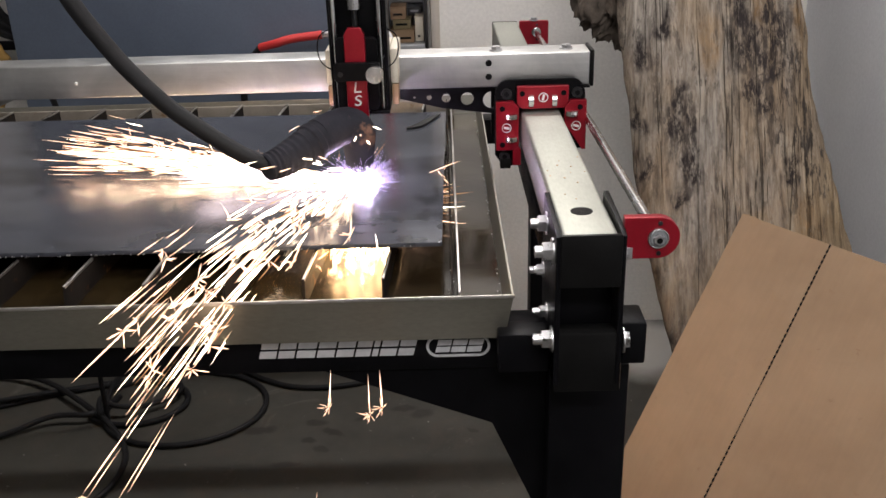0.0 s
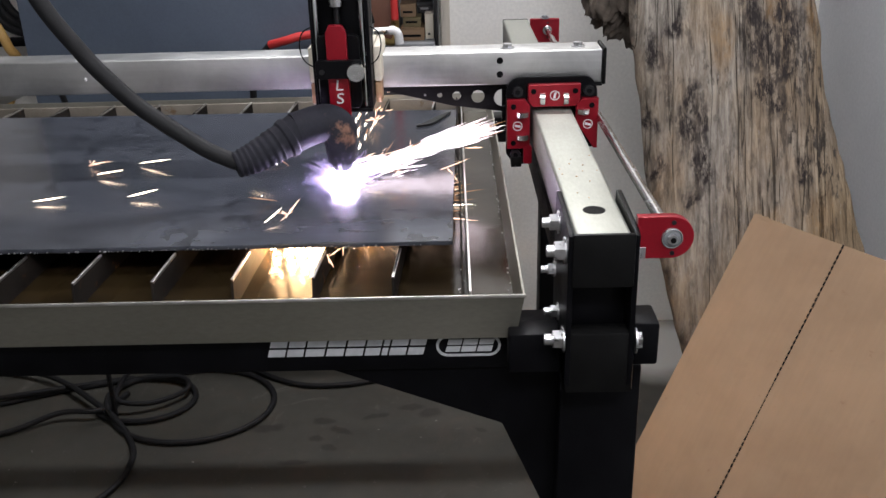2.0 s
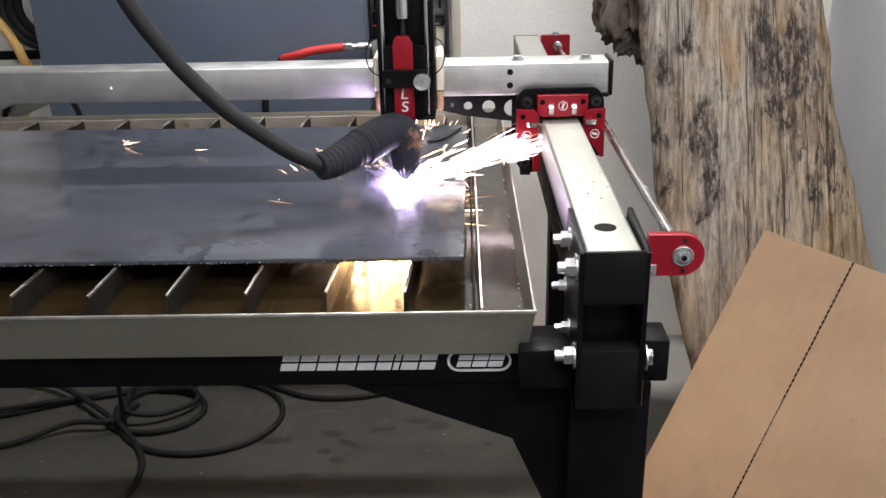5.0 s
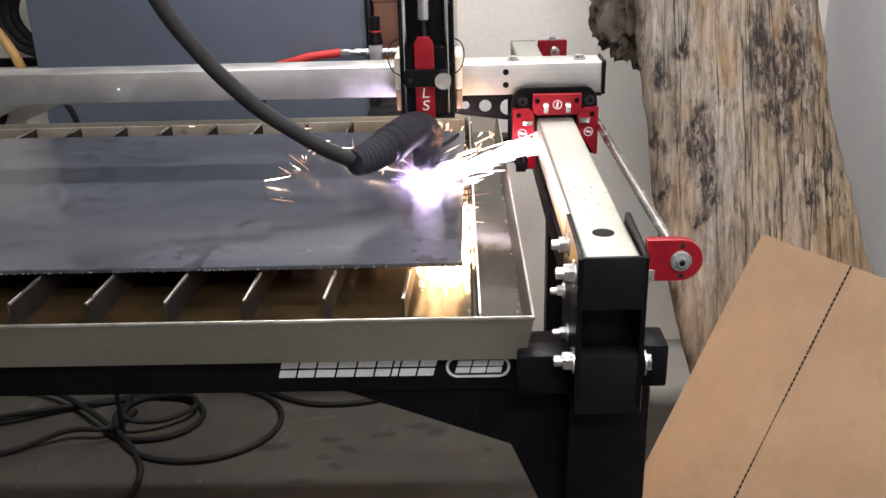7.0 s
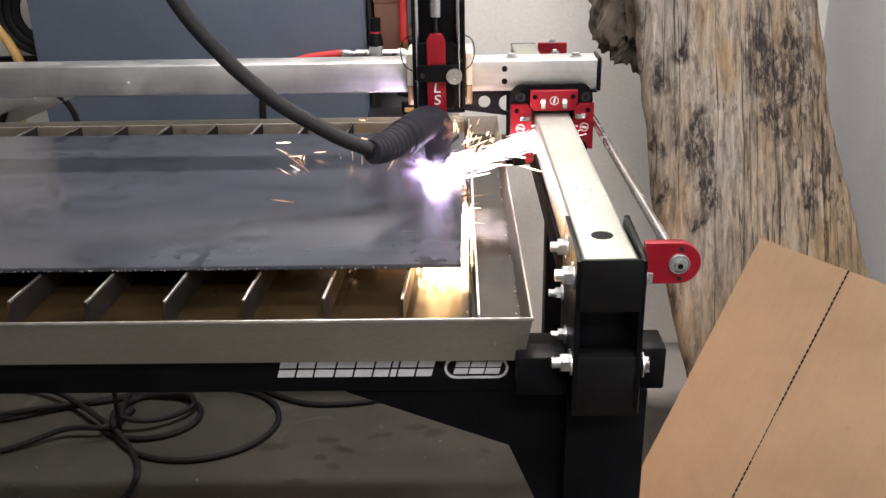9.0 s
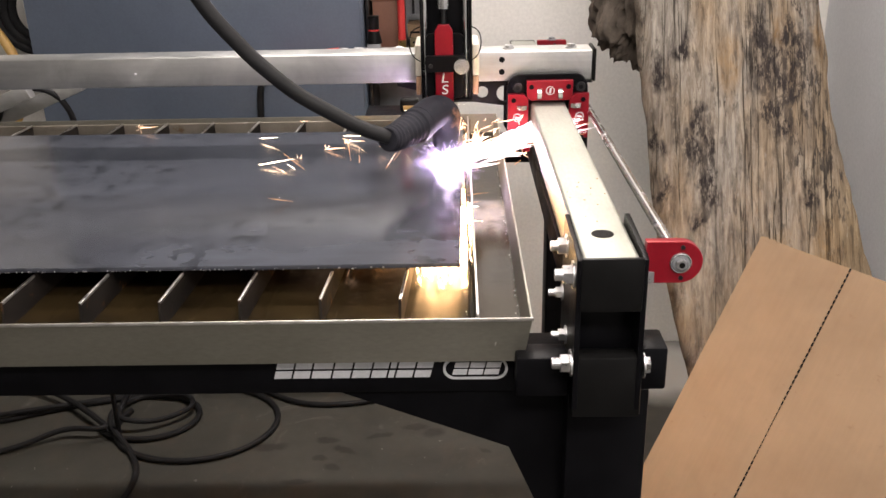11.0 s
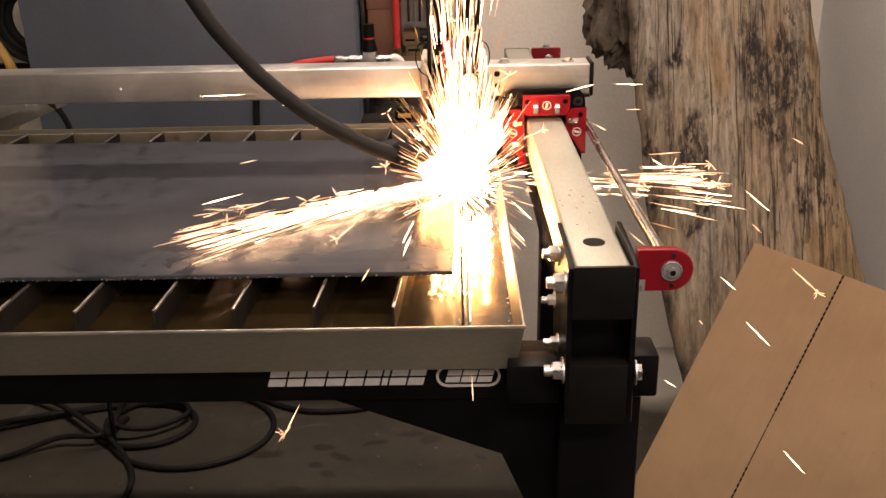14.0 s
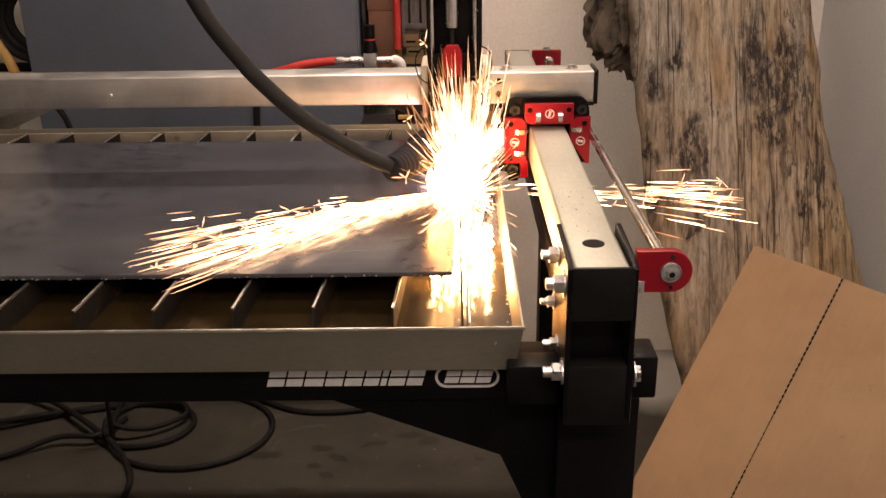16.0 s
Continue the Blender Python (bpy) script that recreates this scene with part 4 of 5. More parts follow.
def build_cardboard():
    """A large flattened carton that leans on the trunk, with a perforated fold line."""
    o = Vector((0.376, 0.700, 0.690))
    u = (Vector((0.523, 0.560, 0.669)) - o).normalized()
    v = Vector((0.168, 0.530, 0.353)) - o
    v = (v - u * v.dot(u)).normalized()
    n = u.cross(v)
    n = n if n.y < 0 else -n
    w, th = 0.52, 0.006
    ln = (o.z - 0.003 + u.z * w) / -v.z
    m = Matrix((u, v, u.cross(v))).transposed().to_4x4()
    m.translation = o
    c = thing("cardboard_sheet", "flattened brown cardboard carton leaning on the driftwood", "cardboard")
    c.matrix_world = m
    s = 1 if (m.to_3x3() @ Vector((0, 0, 1))).dot(n) > 0 else -1
    z0, z1 = sorted((0.0, -s * th))
    fold = 0.153
    for a, b in ((0.0, fold - 0.0008), (fold + 0.0008, w)):
        bm = B()
        nx, ny = max(2, int((b - a) / 0.03)), 22
        bmesh.ops.create_grid(bm, x_segments=nx, y_segments=ny, size=0.5)
        for q in bm.verts:
            q.co = (a + (q.co.x + 0.5) * (b - a), (q.co.y + 0.5) * ln, 0)
        r = bmesh.ops.extrude_face_region(bm, geom=list(bm.faces))
        for q in r["geom"]:
            if isinstance(q, bmesh.types.BMVert):
                q.co.z = -s * th
        for q in bm.verts:
            q.co.z += s * 0.0022 * noise.noise(Vector((q.co.x * 7, q.co.y * 5, 1)))
        bmesh.ops.recalc_face_normals(bm, faces=bm.faces)
        part("panel", bm, CARD, c)
    bm = B()
    k = 0.0
    while k < ln - 0.01:
        box(bm, (fold - 0.0013, k, min(0, s * 0.0008)), (fold + 0.0013, k + 0.006, max(0, s * 0.0008)))
        k += 0.0095
    tagged(part("perforation", bm, BLACK, c), "dark perforated fold line", kind="stuff")
    bm = B()
    for q in range(7):
        x0 = 0.001 + 0.004 * q
        box(bm, (x0, -0.0012 - 0.0008 * (q % 3), z0), (x0 + 0.0035, 0.006, z0 + 0.002), 0.0003)
    part("torn_corner", bm, CARD, c, "torn corrugated corner")


def build_cabinet():
    c = thing("steel_cabinet", "tall slate blue enamelled steel cabinet against the wall", "cabinet")
    part("body", box(B(), (-1.122, 1.386, 0.05), (-0.350, 1.612, 1.95), 0.004), BLUE, c)
    part("plinth", box(B(), (-1.107, 1.40, 0.0), (-0.365, 1.60, 0.0495), 0.002), BLACK, c)
    part("door", box(B(), (-1.119, 1.372, 0.07), (-0.353, 1.3855, 1.93), 0.003), BLUE, c)
    part("handle", box(B(), (-0.420, 1.352, 1.15), (-0.405, 1.3715, 1.29), 0.004), CHROME, c)
    return c


def build_shelf():
    s = thing("shelf_unit", "dark open shelf unit crowded with tools", "shelf")
    part("back_panel", box(B(), (-0.345, 1.600, 0.0), (-0.162, 1.612, 1.6), 0.001), GREYM, s)
    for x in (-0.3455, -0.170):
        part("upright", box(B(), (x, 1.42, 0.0), (x + 0.008, 1.5995, 1.6), 0.001), STEELDARK, s)
    for z in (0.42, 0.845, 1.10):
        part("shelf_board", box(B(), (-0.337, 1.42, z), (-0.1705, 1.599, z + 0.012), 0.001), GREYM, s)
    z = 0.8575
    b = thing("carton", "dark red-brown carton on the shelf", "box")
    part("carton_body", box(B(), (-0.332, 1.45, z), (-0.262, 1.59, z + 0.14), 0.002), BROWN, b)
    part("carton_lid", box(B(), (-0.334, 1.448, z + 0.1405), (-0.260, 1.592, z + 0.165), 0.002), BROWN, b)
    # small cartons and parts stacked on the board
    for x0, x1, y0, z0, z1, mat, words in ((-0.252, -0.196, 1.45, 0.0, 0.030, CARD, "small tan carton lying on the shelf"), (-0.246, -0.204, 1.46, 0.0305, 0.052, OLIVE, "small olive carton on the stack"),
                                           (-0.194, -0.174, 1.47, 0.0, 0.058, CREAM, "narrow cream carton standing on the shelf"), (-0.252, -0.215, 1.47, 0.0525, 0.082, CARD, "small tan carton on the stack"),
                                           (-0.212, -0.178, 1.52, 0.0525, 0.072, STEELDARK, "dark steel bracket on the stack")):
        o = thing("small_carton", words, "box", "cartons on the shelf")
        part("carton_body", box(B(), (x0, y0, z + z0), (x1, y0 + 0.07, z + z1 - 0.004), 0.001), mat, o)
        part("carton_lid", box(B(), (x0 - 0.0008, y0 - 0.0008, z + z1 - 0.0038), (x1 + 0.0008, y0 + 0.0708, z + z1), 0.0008), mat, o)
        part("print_bar", box(B(), (x0 + 0.006, y0 - 0.0012, z + z0 + 0.009), (x1 - 0.008, y0 - 0.0003, z + z0 + 0.014)), BLACK if mat is not STEELDARK else GREYM, o)
    for k in range(5):
        o = thing("wrench", "long steel wrench hanging on the shelf back", "wrench", "hanging wrenches")
        x = -0.245 + 0.014 * k
        part("shaft", box(B(), (x, 1.585, 0.945), (x + 0.006, 1.592, 1.06 + 0.006 * (k % 3)), 0.001), GREYM if k % 2 else STEELDARK, o)
        part("jaw", cyl(B(), (x + 0.003, 1.584, 0.942), (x + 0.003, 1.593, 0.942), 0.008, n=12), GREYM, o)
    pipe = thing("red_air_pipe", "red upright air pipe ending in a brass fitting", "pipe")
    part("pipe", cyl(B(), (-0.262, 1.405, 0.915), (-0.262, 1.405, 1.7), 0.0085, n=20), REDHOSE, pipe)
    part("fitting", cyl(B(), (-0.262, 1.405, 0.888), (-0.262, 1.405, 0.9148), 0.0105, n=6), BRASS, pipe)
    part("elbow", tube(B(), smooth_path([(-0.262, 1.405, 0.888), (-0.262, 1.400, 0.875), (-0.27, 1.38, 0.868), (-0.30, 1.345, 0.880)], 6), 0.008, 14), BRASS, pipe)


def build_air_line():
    """A regulator in an air line with a red hose, clipped to the cabinet's front."""
    y, z = 1.330, 0.9030
    a = thing("air_line", "air line with a black regulator and a red rubber hose", "air line")
    part("red_hose", tube(B(), smooth_path([(-0.56, y + 0.02, z - 0.0285), (-0.52, y, z - 0.0165), (-0.485, y, z - 0.0075), (-0.415, y, z)], 8), 0.0095, 18), REDHOSE, a, "red rubber air hose")
    part("black_hose", tube(B(), smooth_path([(-0.62, y + 0.03, 0.60), (-0.61, y + 0.03, 0.80), (-0.59, y + 0.025, 0.840), (-0.561, y + 0.02, z - 0.029)], 8), 0.008, 14), HOSEM, a)
    bm = B()
    cyl(bm, (-0.4145, y, z), (-0.395, y, z), 0.0085, n=6)
    cyl(bm, (-0.395, y, z), (-0.380, y, z), 0.0065, n=18)
    cyl(bm, (-0.380, y, z), (-0.350, y, z), 0.0095, n=18)
    part("quick_coupler", bm, ZINC, a, "bright steel quick coupler")
    part("regulator_body", box(B(), (-0.3495, y - 0.016, z - 0.020), (-0.3200, y + 0.016, z + 0.018), 0.003), GREYM, a)
    part("regulator_bonnet", cyl(B(), (-0.3345, y, z + 0.0182), (-0.3345, y, z + 0.045), 0.0185, 0.0125, n=28), PLASTIC, a)
    part("red_ring", cyl(B(), (-0.3345, y, z + 0.0452), (-0.3345, y, z + 0.0485), 0.0128, n=28), REDHOSE, a)
    bm = B()
    cyl(bm, (-0.3345, y, z + 0.0487), (-0.3345, y, z + 0.078), 0.0125, n=28)
    part("regulator_knob", bm, PLASTIC, a)
    part("outlet", cyl(B(), (-0.3198, y, z), (-0.285, y, z), 0.0085, n=18), ZINC, a)
    part("outlet_elbow", tube(B(), smooth_path([(-0.2848, y, z), (-0.276, y, z), (-0.266, y, z - 0.008), (-0.263, y, z - 0.030)], 6), 0.0100, 16), WHITE, a, "white plastic pipe elbow")
    a.location.x = 0.014
    part("clip", box(B(), (-0.345, y + 0.0165, z - 0.012), (-0.325, 1.3715, z + 0.012), 0.001), ZINC, a)


def floor_cable(name, pts, r=0.0075):
    o = tagged(part(name, tube(B(), smooth_path([(x, y, r + dz) for x, y, dz in pts], 10), r, 10), HOSEM), "black rubber cable coiled on the concrete floor", "cable", "floor cables")
    return o


def build_cables():
    def loop(cx, cy, rx, ry, a0, a1, n, dz=0.0):
        return [(cx + rx * math.cos(radians(a0 + (a1 - a0) * k / n)), cy + ry * math.sin(radians(a0 + (a1 - a0) * k / n)), dz) for k in range(n + 1)]
    floor_cable("power_cable", [(-1.7, 1.18, 0), (-1.35, 1.21, 0)] + [(-1.15, 1.285, 0)] + loop(-0.80, 1.205, 0.20, 0.165, 110, -200, 14, 0.0) + [(-1.02, 1.16, 0.016), (-1.12, 1.15, 0.016), (-1.26, 1.08, 0.0), (-1.6, 0.98, 0)], 0.0072)
    floor_cable("torch_lead", [(-1.45, 1.40, 0), (-1.22, 1.33, 0.016), (-1.02, 1.17, 0.016)] + loop(-0.93, 1.23, 0.125, 0.10, 215, 480, 12, 0.0) + [(-1.02, 1.24, 0.016), (-1.00, 1.16, 0.02), (-0.93, 1.08, 0), (-0.885, 0.98, 0), (-0.90, 0.86, 0), (-1.0, 0.74, 0)], 0.0075)
    floor_cable("ground_lead", [(-1.6, 1.16, 0), (-1.3, 1.225, 0.016), (-1.03, 1.33, 0)] + [(-0.98, 1.33, 0.0), (-0.86, 1.31, 0.016), (-0.83, 1.25, 0.016), (-0.90, 1.19, 0.016), (-0.98, 1.18, 0.03), (-1.0, 1.25, 0.03), (-1.02, 1.36, 0), (-1.0, 1.5, 0)], 0.0068)
    floor_cable("earth_cable", [(-0.72, 1.40, 0), (-0.62, 1.325, 0), (-0.53, 1.285, 0), (-0.42, 1.285, 0), (-0.30, 1.32, 0), (-0.2, 1.37, 0)], 0.0072)


def build_left_corner():
    h = tagged(part("yellow_hose", tube(B(), smooth_path([(-1.62, 1.40, 1.5), (-1.36, 1.40, 1.15), (-1.215, 1.40, 0.965), (-1.172, 1.40, 0.875), (-1.19, 1.45, 0.80), (-1.34, 1.50, 0.5), (-1.38, 1.50, 0.012)], 8), 0.0115, 14), YELLOW), "yellow air hose hanging beside the cabinet", "hose")
    bar = thing("wall_rack", "black steel bar rack with a coiled black hose", "rack")
    part("bar", box(B(), (-1.45, 1.418, 0.872), (-1.126, 1.436, 0.892), 0.002), BLACK, bar)
    part("bracket", box(B(), (-1.40, 1.4365, 0.872), (-1.385, 1.6165, 0.892), 0.002), BLACK, bar)
    part("bracket", box(B(), (-1.145, 1.4365, 0.872), (-1.130, 1.6165, 0.892), 0.002), BLACK, bar)
    for k in range(3):
        r = 0.090 - 0.010 * k
        bow = [Vector((-1.140 + r * math.cos(a), 1.46 + 0.022 * k, 0.985 + r * math.sin(a))) for a in (radians(95 + 168 * q / 24) for q in range(25))]
        part("hose_loop", tube(B(), [bow[0] + Vector((0.0, 0, 0.3))] + bow, 0.010, 10), HOSEM, bar)
    s = thing("material_stand", "aluminium support stand with two slanted struts", "stand")
    for dx in (0.0, 0.10):
        bm = B()
        box(bm, (-0.5, -0.012, -0.014), (0.0, 0.012, 0.014), 0.002)
        bmesh.ops.rotate(bm, verts=bm.verts, matrix=Matrix.Rotation(radians(-22), 3, "Y"))
        bmesh.ops.translate(bm, verts=bm.verts, vec=(-0.945 + dx * 0.75, 0.96 + dx * 0.6, 0.905))
        part("strut", bm, ALU, s)
    part("stand_post", box(B(), (-1.39, 0.945, 0.0), (-1.36, 1.03, 0.745), 0.002), ALU, s)
    part("stand_arm", box(B(), (-1.50, 0.945, 0.7455), (-1.30, 1.04, 0.765), 0.002), ALU, s)
    tagged(part("black_loop", tube(B(), smooth_path([(-1.06, 1.02, 0.80), (-1.02, 1.0, 0.872), (-0.97, 1.0, 0.900), (-0.92, 1.01, 0.885), (-0.90, 1.03, 0.82), (-0.92, 1.06, 0.70), (-0.96, 1.12, 0.4), (-0.98, 1.15, 0.010)], 8), 0.006, 10), HOSEM), "black cable hanging behind the pan", "cable")
    y = thing("tape_measure", "yellow and black tape measure behind the pan", "tape measure")
    part("tape_case", box(B(), (-0.238, 0.865, 0.8722), (-0.204, 0.887, 0.8980), 0.006, 3), PLASTIC, y)
    part("case_band", box(B(), (-0.232, 0.8625, 0.8780), (-0.208, 0.8649, 0.8860), 0.001), YELLOW, y, "yellow band on the case")
    part("ledge", box(B(), (-0.30, 0.826, 0.862), (-0.16, 0.93, 0.8718), 0.001), BLACK, table, "narrow black ledge behind the pan")
    return h


build_log()
build_cardboard()
build_cabinet()
build_shelf()
build_air_line()
build_cables()
build_left_corner()


# ---- arc and sparks ----
def streak_into(bm, a, b, r, mat):
    """A spindle from a to b, thickest past its middle."""
    d = b - a
    s = d.orthogonal().normalized()
    up = d.normalized().cross(s)
    mid = a + d * 0.62
    ring = [bm.verts.new(mid + r * (math.cos(k * 2.0944) * s + math.sin(k * 2.0944) * up)) for k in range(3)]
    va, vb = bm.verts.new(a), bm.verts.new(b)
    for k in range(3):
        for f in ((va, ring[(k + 1) % 3], ring[k]), (vb, ring[k], ring[(k + 1) % 3])):
            bm.faces.new(f).material_index = mat


def flight(d, speed_drop, s):
    """Where a spark is after s metres of way in the direction d, drooping as it slows."""
    return d * s + Vector((0, 0, -speed_drop * s * s))


def build_spray(name, label, seed, count, length, spread, lift, droop, bursts, dense=1.0, thick=1.0, flame=None, white=None, hot=False):
    """A spray of streaks that leaves the arc along +x."""
    rng = random.Random(seed)
    bm = B()
    for k in range(count):
        far = rng.random() ** (0.9 / dense)
        s = far * length
        yaw = rng.gauss(0, spread)
        pitch = abs(rng.gauss(lift, lift * 0.6))
        d = Vector((math.cos(pitch) * math.cos(yaw), math.cos(pitch) * math.sin(yaw), math.sin(pitch)))
        ln = rng.uniform(0.012, 0.05) * (0.6 + far)
        a, b = flight(d, droop, s), flight(d, droop, s + ln)
        heat = rng.random()
        if hot:
            mat = 0 if heat < 0.45 - 0.40 * far else (1 if heat < 0.85 - 0.50 * far else 2)
        else:
            mat = 0 if heat < 0.62 - 0.45 * far else (1 if heat < 0.93 - 0.1 * far else 2)
        streak_into(bm, a, b, thick * rng.uniform(0.0005, 0.0014) * (1.35 - 0.65 * far), mat)
        if rng.random() < bursts and far > 0.35:
            for q in range(rng.randint(4, 8)):
                e = Vector((rng.gauss(0.3, 1), rng.gauss(0, 1), rng.gauss(0, 0.8))).normalized()
                streak_into(bm, b, b + e * rng.uniform(0.005, 0.018), 0.0006, 1)
    if flame:
        # tongues of burning metal: how many, how long a reach, how wide, how thick
        n, reach, wide, fat = flame
        for k in range(n):
            x = reach * rng.random() ** 1.5
            p = Vector((x - 0.012, rng.gauss(0, wide * (1 - 0.55 * x / reach)), rng.gauss(0, 0.008)))
            ln = rng.uniform(0.02, 0.06)
            d = Vector((1, rng.gauss(0, 0.22) + 4 * p.y, rng.gauss(0, 0.08))).normalized()
            streak_into(bm, p, p + d * ln, fat * rng.uniform(0.35, 1.0) * (1 - 0.5 * x / reach), 3 if hot else 0 if rng.random() < 0.8 else 1)
    ob = part(name, bm, (white or SPARKW, white or SPARKY, SPARKO, FLAME), None, smooth=False)
    return tagged(ob, label, "sparks", "spark sprays", "stuff")


sweep_spray = build_spray("spark_spray", "low spray of white-hot sparks sweeping over the sheet", 21, 640, 0.38, 0.066, 0.05, 0.05, 0.05, 0.8, 0.72)
front_spray = build_spray("spark_spray", "long drooping spray of orange sparks", 22, 470, 0.45, 0.046, 0.20, 0.60, 0.13, 0.52, 0.66)
side_spray = build_spray("spark_spray", "tight short spray of white sparks at the truck", 23, 900, 0.165, 0.085, 0.05, 0.10, 0.0, 0.8, 0.55, (60, 0.080, 0.006, 0.0022), SPARKV)
cross_spray = build_spray("spark_spray", "thin spray of white sparks passing under the rail", 24, 120, 0.33, 0.11, 0.03, 0.15, 0.10, 1.8, 0.8)
jet_spray = build_spray("spark_spray", "tall fountain of yellow-white sparks", 25, 620, 0.30, 0.085, 0.05, 0.0, 0.05, 0.55, 0.85, (80, 0.11, 0.022, 0.006), hot=True)
burst_spray = build_spray("spark_spray", "wide burst of yellow-white sparks round the cut", 26, 3000, 0.120, 1.2, 0.20, 0.6, 0.03, 0.48, 0.5, (190, 0.080, 0.034, 0.011), hot=True)


def build_arc():
    rng = random.Random(31)
    a = thing("plasma_arc", "blinding violet-white plasma arc at the cut", "plasma arc")
    part("arc_core", sphere(B(), (0, 0, 0.002), 0.0190, 32, 18, (1, 1, 0.80)), HOT, a)
    # short hot spikes stand in for the glare round the core
    bm = B()
    for k in range(420):
        d = Vector((rng.gauss(0, 1), rng.gauss(0, 1), abs(rng.gauss(0, 0.6)))).normalized()
        d.z *= 0.6
        streak_into(bm, d * 0.012, d * (0.018 + 0.007 * rng.random() ** 3), rng.uniform(0.0002, 0.0004), 0)
    part("arc_flare", bm, HOT, a)
    # soft halo of glare round the arc, built from very thin glowing rays
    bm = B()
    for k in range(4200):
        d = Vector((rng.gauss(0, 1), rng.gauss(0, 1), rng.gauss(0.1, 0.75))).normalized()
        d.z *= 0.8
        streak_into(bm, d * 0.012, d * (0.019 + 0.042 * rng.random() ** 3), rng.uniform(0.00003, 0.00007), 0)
    part("violet_halo", bm, VIOLET, a, "fine glowing violet rays that imitate the halo of glare round the arc")
    # molten metal blown down through the kerf and along the cell
    bm = B()
    for k in range(240):
        y = -0.15 * rng.random() ** 1.2
        p = Vector((rng.uniform(-0.033, 0.033) + SKEW * y, y + 0.02, rng.uniform(-0.034, -0.012)))
        streak_into(bm, p, p + Vector((rng.gauss(0, 0.004), -rng.uniform(0.01, 0.03), rng.gauss(-0.004, 0.004))), rng.uniform(0.0006, 0.0013), 0)
    jet = part("molten_jet", bm, MOLTEN, a, "golden molten spray under the sheet")
    return a, jet


arc, molten_jet = build_arc()


def build_sparks(n=70):
    """Single sparks, each a streak or a small burst, that fly out one after another."""
    rng = random.Random(41)
    shapes = []
    for k in range(10):
        bm = B()
        ln = (0.040, 0.030, 0.055, 0.022, 0.036, 0.026, 0.036, 0.046, 0.040, 0.034)[k]
        streak_into(bm, Vector((-ln / 2, 0, 0)), Vector((ln / 2, 0, 0)), (0.0007, 0.0005, 0.0006)[k % 3], 0)
        if k > 5:
            for q in range(11):
                e = Vector((rng.gauss(0.3, 1), rng.gauss(0, 1), rng.gauss(0, 0.9))).normalized()
                streak_into(bm, Vector((ln / 2, 0, 0)), Vector((ln / 2, 0, 0)) + e * rng.uniform(0.003, 0.013), 0.00028, 0)
            bmesh.ops.remove_doubles(bm, verts=bm.verts, dist=0.000001)
        me = bpy.data.meshes.new("spark")
        bm.to_mesh(me)
        bm.free()
        me.materials.append((SPARKW, SPARKY)[k % 2] if k < 6 else SPARKY)
        shapes.append(me)
    return [tagged(new("spark", shapes[6 + k % 4 if k < 16 else k % 6]), "glowing spark flying from the cut", "spark", "flying sparks") for k in range(n)]


sparks = build_sparks()


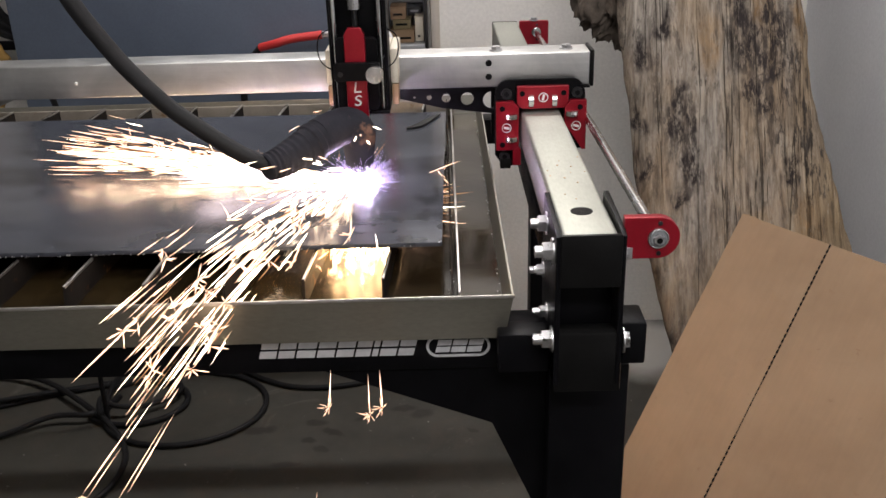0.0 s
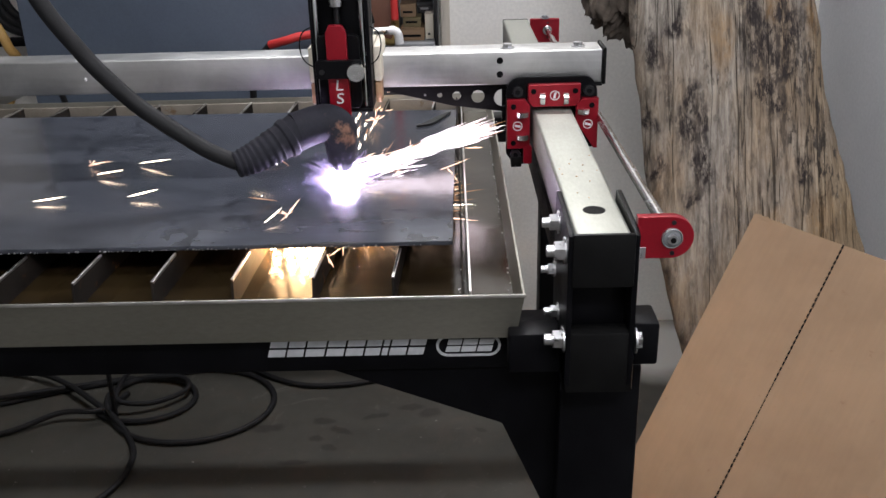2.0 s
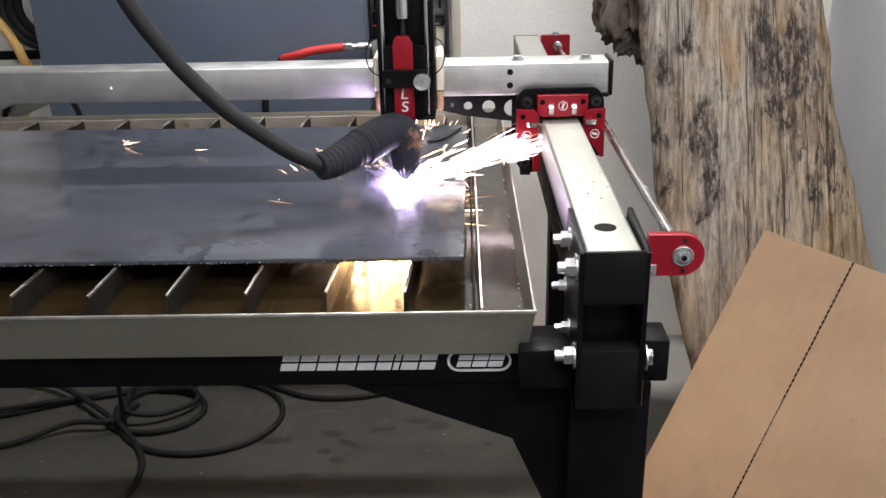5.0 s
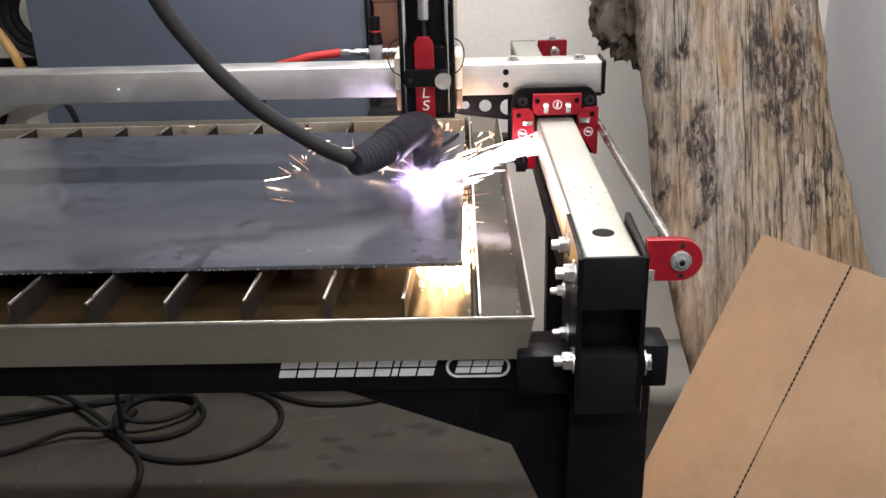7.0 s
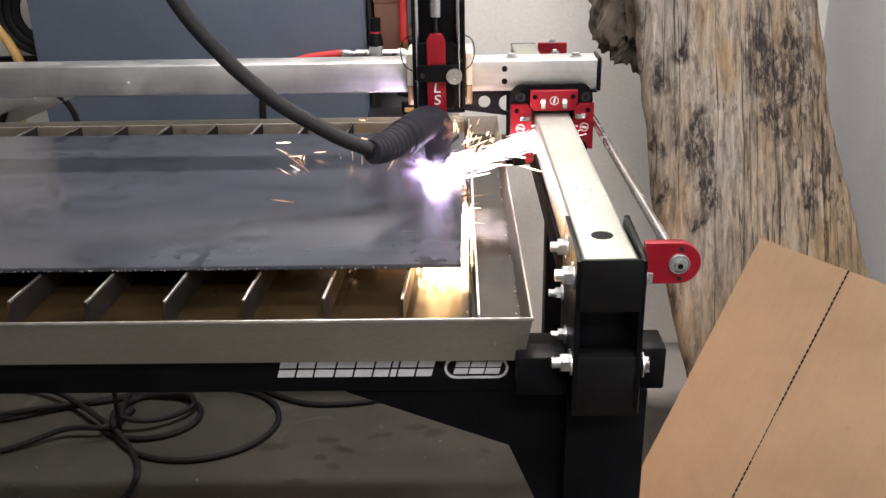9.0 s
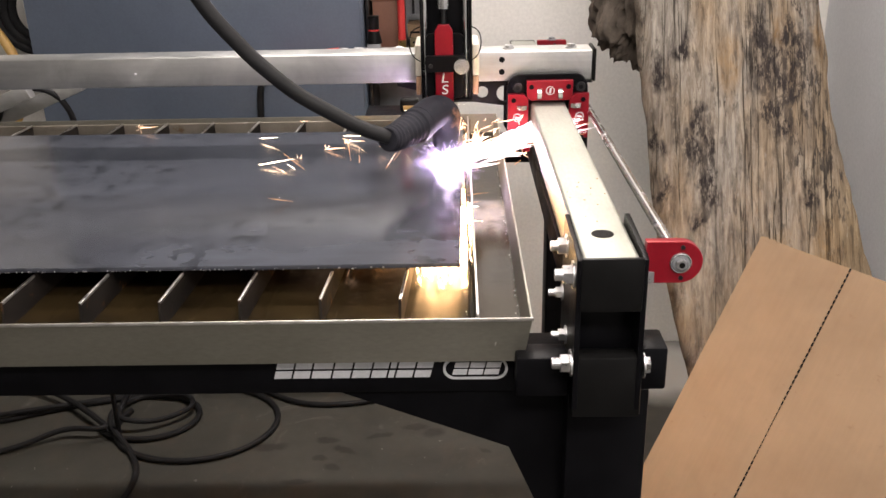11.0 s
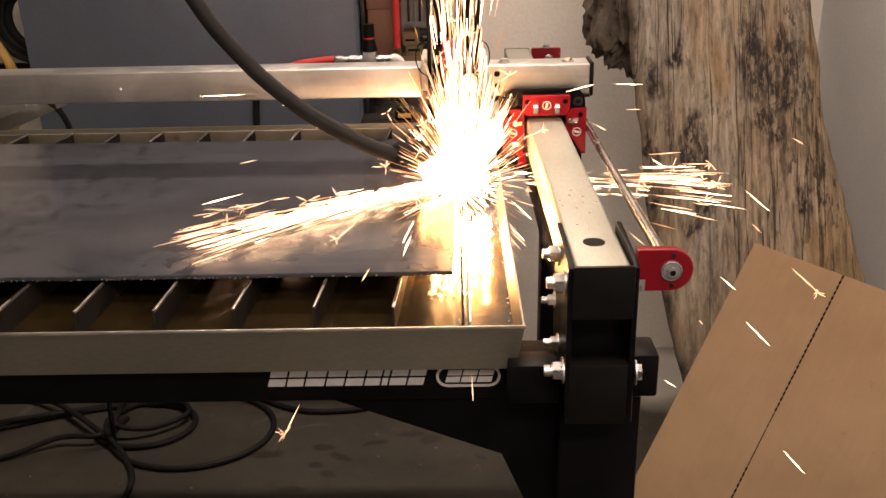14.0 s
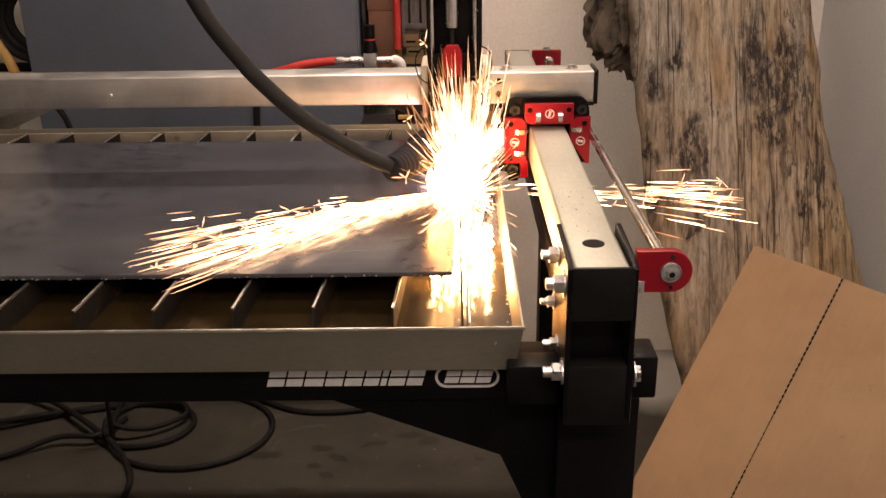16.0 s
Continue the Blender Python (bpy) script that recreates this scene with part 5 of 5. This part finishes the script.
# ---- what moves ----
def motions():
    gy = [(0, 0.435), (0.5, 0.431), (1, 0.430), (1.5, 0.427), (2, 0.435), (2.5, 0.443), (3, 0.449), (3.5, 0.456), (4, 0.460), (6.5, 0.496), (7, 0.508), (7.5, 0.518),
          (8, 0.526), (8.5, 0.536), (9, 0.548), (11.5, 0.601), (12, 0.597), (12.5, 0.585), (13, 0.573), (14, 0.553), (15, 0.532), (16, 0.512)]
    kx = [(0, -0.211), (0.5, -0.219), (1, -0.232), (1.5, -0.244), (2, -0.246), (2.5, -0.237), (3, -0.226), (3.5, -0.216), (4, -0.206), (6.5, -0.157), (7, -0.154), (7.5, -0.150),
          (8, -0.147), (8.5, -0.143), (9, -0.140), (11.5, -0.120), (12, -0.111), (12.5, -0.109), (16, -0.108)]

    def gantry_y(t):
        return float(np.interp(t, [a for a, _ in gy], [b for _, b in gy]))

    def torch_x(t):
        return float(np.interp(t, [a for a, _ in kx], [b for _, b in kx])) - 0.024

    times = sorted({a for a, _ in gy} | {a for a, _ in kx})
    walk(gantry, [(t, pose(0, gantry_y(t), 0)) for t in times])
    walk(carriage, [(t, pose(torch_x(t), gantry_y(t), 0)) for t in times])

    # the torch's bent head is dragged round its own axis by the hose; its rubber boot bends up or down
    rows_t, rows_b, rows_h = [], [], []
    pin, neck, foot = Matrix.Translation((0, TY, 0)), Vector((-0.046, TY - 0.025, 0.956)), Vector(HOSE_FOOT)
    for t, a, dz, tilt in ((0, 9, 0.004, 0.2), (0.5, 4, 0.001, 0.2), (1, -1, -0.003, 0.2), (1.5, -6, -0.005, -0.2), (2, -8, -0.006, -0.8), (2.5, -4, -0.003, -0.9), (3, 1, 0.001, -1.1),
                           (3.5, 4.5, 0.004, -1.2), (4, 7, 0.006, -1.3), (6.5, 17.5, 0.012, -2.6), (9, 21, 0.017, -6.5), (12.5, 26, 0.018, -7.5), (16, 23.5, 0.016, -3.5)):
        turned = pin @ Matrix.Rotation(radians(a), 4, "Z") @ pin.inverted()
        rows_t.append((t, turned))
        side = (foot - neck).cross(Vector((0, 0, 1))).normalized()
        bend = Matrix.Translation(neck) @ Matrix.Rotation(math.asin(dz / 0.079), 4, side) @ Matrix.Translation(-neck)
        rows_b.append((t, bend))
        rows_h.append((t, Matrix.Translation(turned @ (bend @ foot)) @ Matrix.Rotation(radians(tilt), 4, "Y") @ Matrix.Translation(-foot)))
    walk(torch, rows_t)
    walk(torch_boot, rows_b)
    walk(torch_hose, rows_h)

    def arc_at(t):
        return torch_x(t), gantry_y(t) + TY, 0.8875

    rng = random.Random(51)
    grid = [round(k * 0.1, 1) for k in range(161)]
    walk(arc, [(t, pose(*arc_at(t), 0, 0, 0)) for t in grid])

    # under the sheet the molten jet fills the cell that the torch is over
    cells = [(0, 0.013), (1.1, 0.030), (1.4, -0.030), (2.2, -0.030), (2.4, 0.030), (3, 0.020), (4, 0.008), (5.0, -0.012), (5.5, 0.034), (6.5, 0.030), (8, 0.022), (9, 0.012), (11.5, -0.004), (12.2, 0.012), (16, 0.014)]
    back = ([0, 4, 6.5, 9, 11.5, 16], [0.0, -0.01, -0.05, -0.09, -0.13, -0.10])
    walk(molten_jet, [(t, pose(dx, float(np.interp(t, *back)), 0)) for t, dx in cells])

    # heading (degrees from +x towards +y) and climb of each spray, as the cut's direction changes
    def spray(ob, plan, jitter):
        rows = []
        for t in grid:
            h = float(np.interp(t, [p[0] for p in plan], [p[1] for p in plan])) + rng.uniform(-jitter, jitter)
            c = float(np.interp(t, [p[0] for p in plan], [p[2] for p in plan])) + rng.uniform(-jitter, jitter) * 0.4
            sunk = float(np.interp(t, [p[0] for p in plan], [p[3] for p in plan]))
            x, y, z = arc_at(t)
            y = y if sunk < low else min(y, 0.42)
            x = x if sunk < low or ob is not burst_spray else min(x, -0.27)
            if ob in (jet_spray, burst_spray):
                x += 0.010 * max(0.0, min(1.0, (t - 11.7) / 0.5))
                y -= 0.034 * max(0.0, min(1.0, (t - 11.7) / 0.5))
            turn = 14 if sunk == 0 else 0
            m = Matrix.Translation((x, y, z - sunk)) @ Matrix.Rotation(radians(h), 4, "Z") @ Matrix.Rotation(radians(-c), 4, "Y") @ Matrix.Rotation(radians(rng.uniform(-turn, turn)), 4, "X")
            if ob is sweep_spray and t > 11.7:
                m = m @ Matrix.Translation((float(np.interp(t, (12.0, 14.5), (-0.11, 0.0))), 0, 0))
            if ob is front_spray and t < 1.65:
                m = m @ Matrix.Translation((float(np.interp(t, (0.9, 1.5), (0.0, -0.045))), 0, 0))
            rows.append((t, m))
        walk(ob, rows)

    # sprays not in play are hidden under the sheet, turned along the cells: the fourth number is how far they are sunk
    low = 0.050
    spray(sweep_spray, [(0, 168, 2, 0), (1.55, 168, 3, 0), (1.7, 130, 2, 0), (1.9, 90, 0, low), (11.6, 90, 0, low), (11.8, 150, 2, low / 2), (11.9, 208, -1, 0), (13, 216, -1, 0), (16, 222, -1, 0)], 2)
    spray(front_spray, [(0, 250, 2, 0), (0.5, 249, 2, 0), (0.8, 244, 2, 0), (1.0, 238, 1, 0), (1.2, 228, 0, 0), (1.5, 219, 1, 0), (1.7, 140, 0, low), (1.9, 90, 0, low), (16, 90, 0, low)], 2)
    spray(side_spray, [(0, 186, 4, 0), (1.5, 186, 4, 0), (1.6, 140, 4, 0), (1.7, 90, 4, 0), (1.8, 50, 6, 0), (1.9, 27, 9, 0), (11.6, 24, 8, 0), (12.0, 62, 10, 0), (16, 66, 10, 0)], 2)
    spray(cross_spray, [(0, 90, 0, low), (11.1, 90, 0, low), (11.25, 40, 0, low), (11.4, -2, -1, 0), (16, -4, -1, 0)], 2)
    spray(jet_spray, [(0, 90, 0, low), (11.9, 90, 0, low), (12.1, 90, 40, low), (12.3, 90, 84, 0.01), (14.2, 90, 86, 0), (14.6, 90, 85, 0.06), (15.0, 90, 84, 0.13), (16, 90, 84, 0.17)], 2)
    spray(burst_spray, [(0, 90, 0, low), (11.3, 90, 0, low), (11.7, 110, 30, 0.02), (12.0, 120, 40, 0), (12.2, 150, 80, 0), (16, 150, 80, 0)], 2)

    # single sparks: out of the arc, along a falling path, and back to be the next spark
    for k, ob in enumerate(sparks):
        rows, t = [], rng.uniform(-0.47, -0.24) if k < 18 else rng.uniform(-0.2, 0.12) if k < 30 else rng.uniform(0.0, 0.3)
        heads = (rng.choice((rng.gauss(172, 8), rng.gauss(240, 16))), rng.gauss(28, 6),
                 rng.choice((rng.gauss(205, 14), rng.gauss(-8, 12), rng.gauss(70, 60), rng.gauss(-70, 30))))
        last = None
        while t < 15.6:
            phase = 0 if t < (2.0 if k % 4 == 0 else 1.5) else (1 if t < 11.6 else 2)
            h = rng.gauss(140, 15) if phase == 1 and t > 4.5 and k % 5 == 0 else heads[phase] + rng.gauss(0, 8)
            if last is not None and abs(h - last) > 60:
                steps = int(abs(h - last) // 60) + 1
                for q in range(1, steps + 1):
                    t += 1 / 30
                    rows.append((t, Matrix.Translation(arc_at(t)) @ Matrix.Rotation(radians(last + (h - last) * q / (steps + 1)), 4, "Z")))
            last = h
            dur = rng.uniform(0.14, 0.5)
            speed = rng.uniform(0.7, 2.2)
            if phase == 0 and h > 205:
                dur, speed = rng.uniform(0.3, 0.5), rng.uniform(1.3, 2.0)
            if t < 0.4 and k < 30:
                h, dur, speed = rng.gauss(263, 12), 0.50, rng.uniform(0.95, 1.25)
                last = h
            if phase == 1:
                if h > 70:
                    speed = rng.uniform(0.8, 2.2)
                dur = rng.uniform(0.06, 0.11) if h < 70 else rng.uniform(0.2, 0.32)
            up = rng.uniform(0.3, 1.0) if phase != 2 else rng.uniform(0.0, 1.8)
            if t < 0.4 and k < 30:
                up = rng.uniform(1.4, 1.75)
            a = Vector(arc_at(max(t, 0.0)))
            for w in sorted({dur * q / 6 for q in range(7)} | {max(0.0, -t)}):
                if t + w < 0:
                    continue
                v = Vector((speed * math.cos(radians(h)), speed * math.sin(radians(h)), up - 9.8 * w))
                p = a + Vector((v.x * w, v.y * w, up * w - 4.9 * w * w))
                over_sheet = -1.25 < p.x < -0.06 and 0.03 < p.y < 0.80
                p.z = max(p.z, 0.892 if over_sheet else 0.02)
                steep = 10 if over_sheet else 42
                climb = math.degrees(math.atan2(v.z, speed))
                rows.append((t + w, Matrix.Translation(p) @ Matrix.Rotation(radians(h), 4, "Z") @ Matrix.Rotation(radians(-max(-steep, min(steep, climb))), 4, "Y")))
            t += dur + 1 / 30 + 0.02
            rows.append((t, Matrix.Translation(arc_at(t)) @ Matrix.Rotation(radians(h), 4, "Z")))
            t += 0.05
        seen, clean = set(), []
        for tt, m in [(0.0, rows[0][1])] + rows + [(16.0, rows[-1][1])]:
            f = frame(tt)
            if f not in seen and tt <= 16.0:
                seen.add(f)
                clean.append((tt, m))
        walk(ob, sorted(clean, key=lambda r: r[0]))


motions()
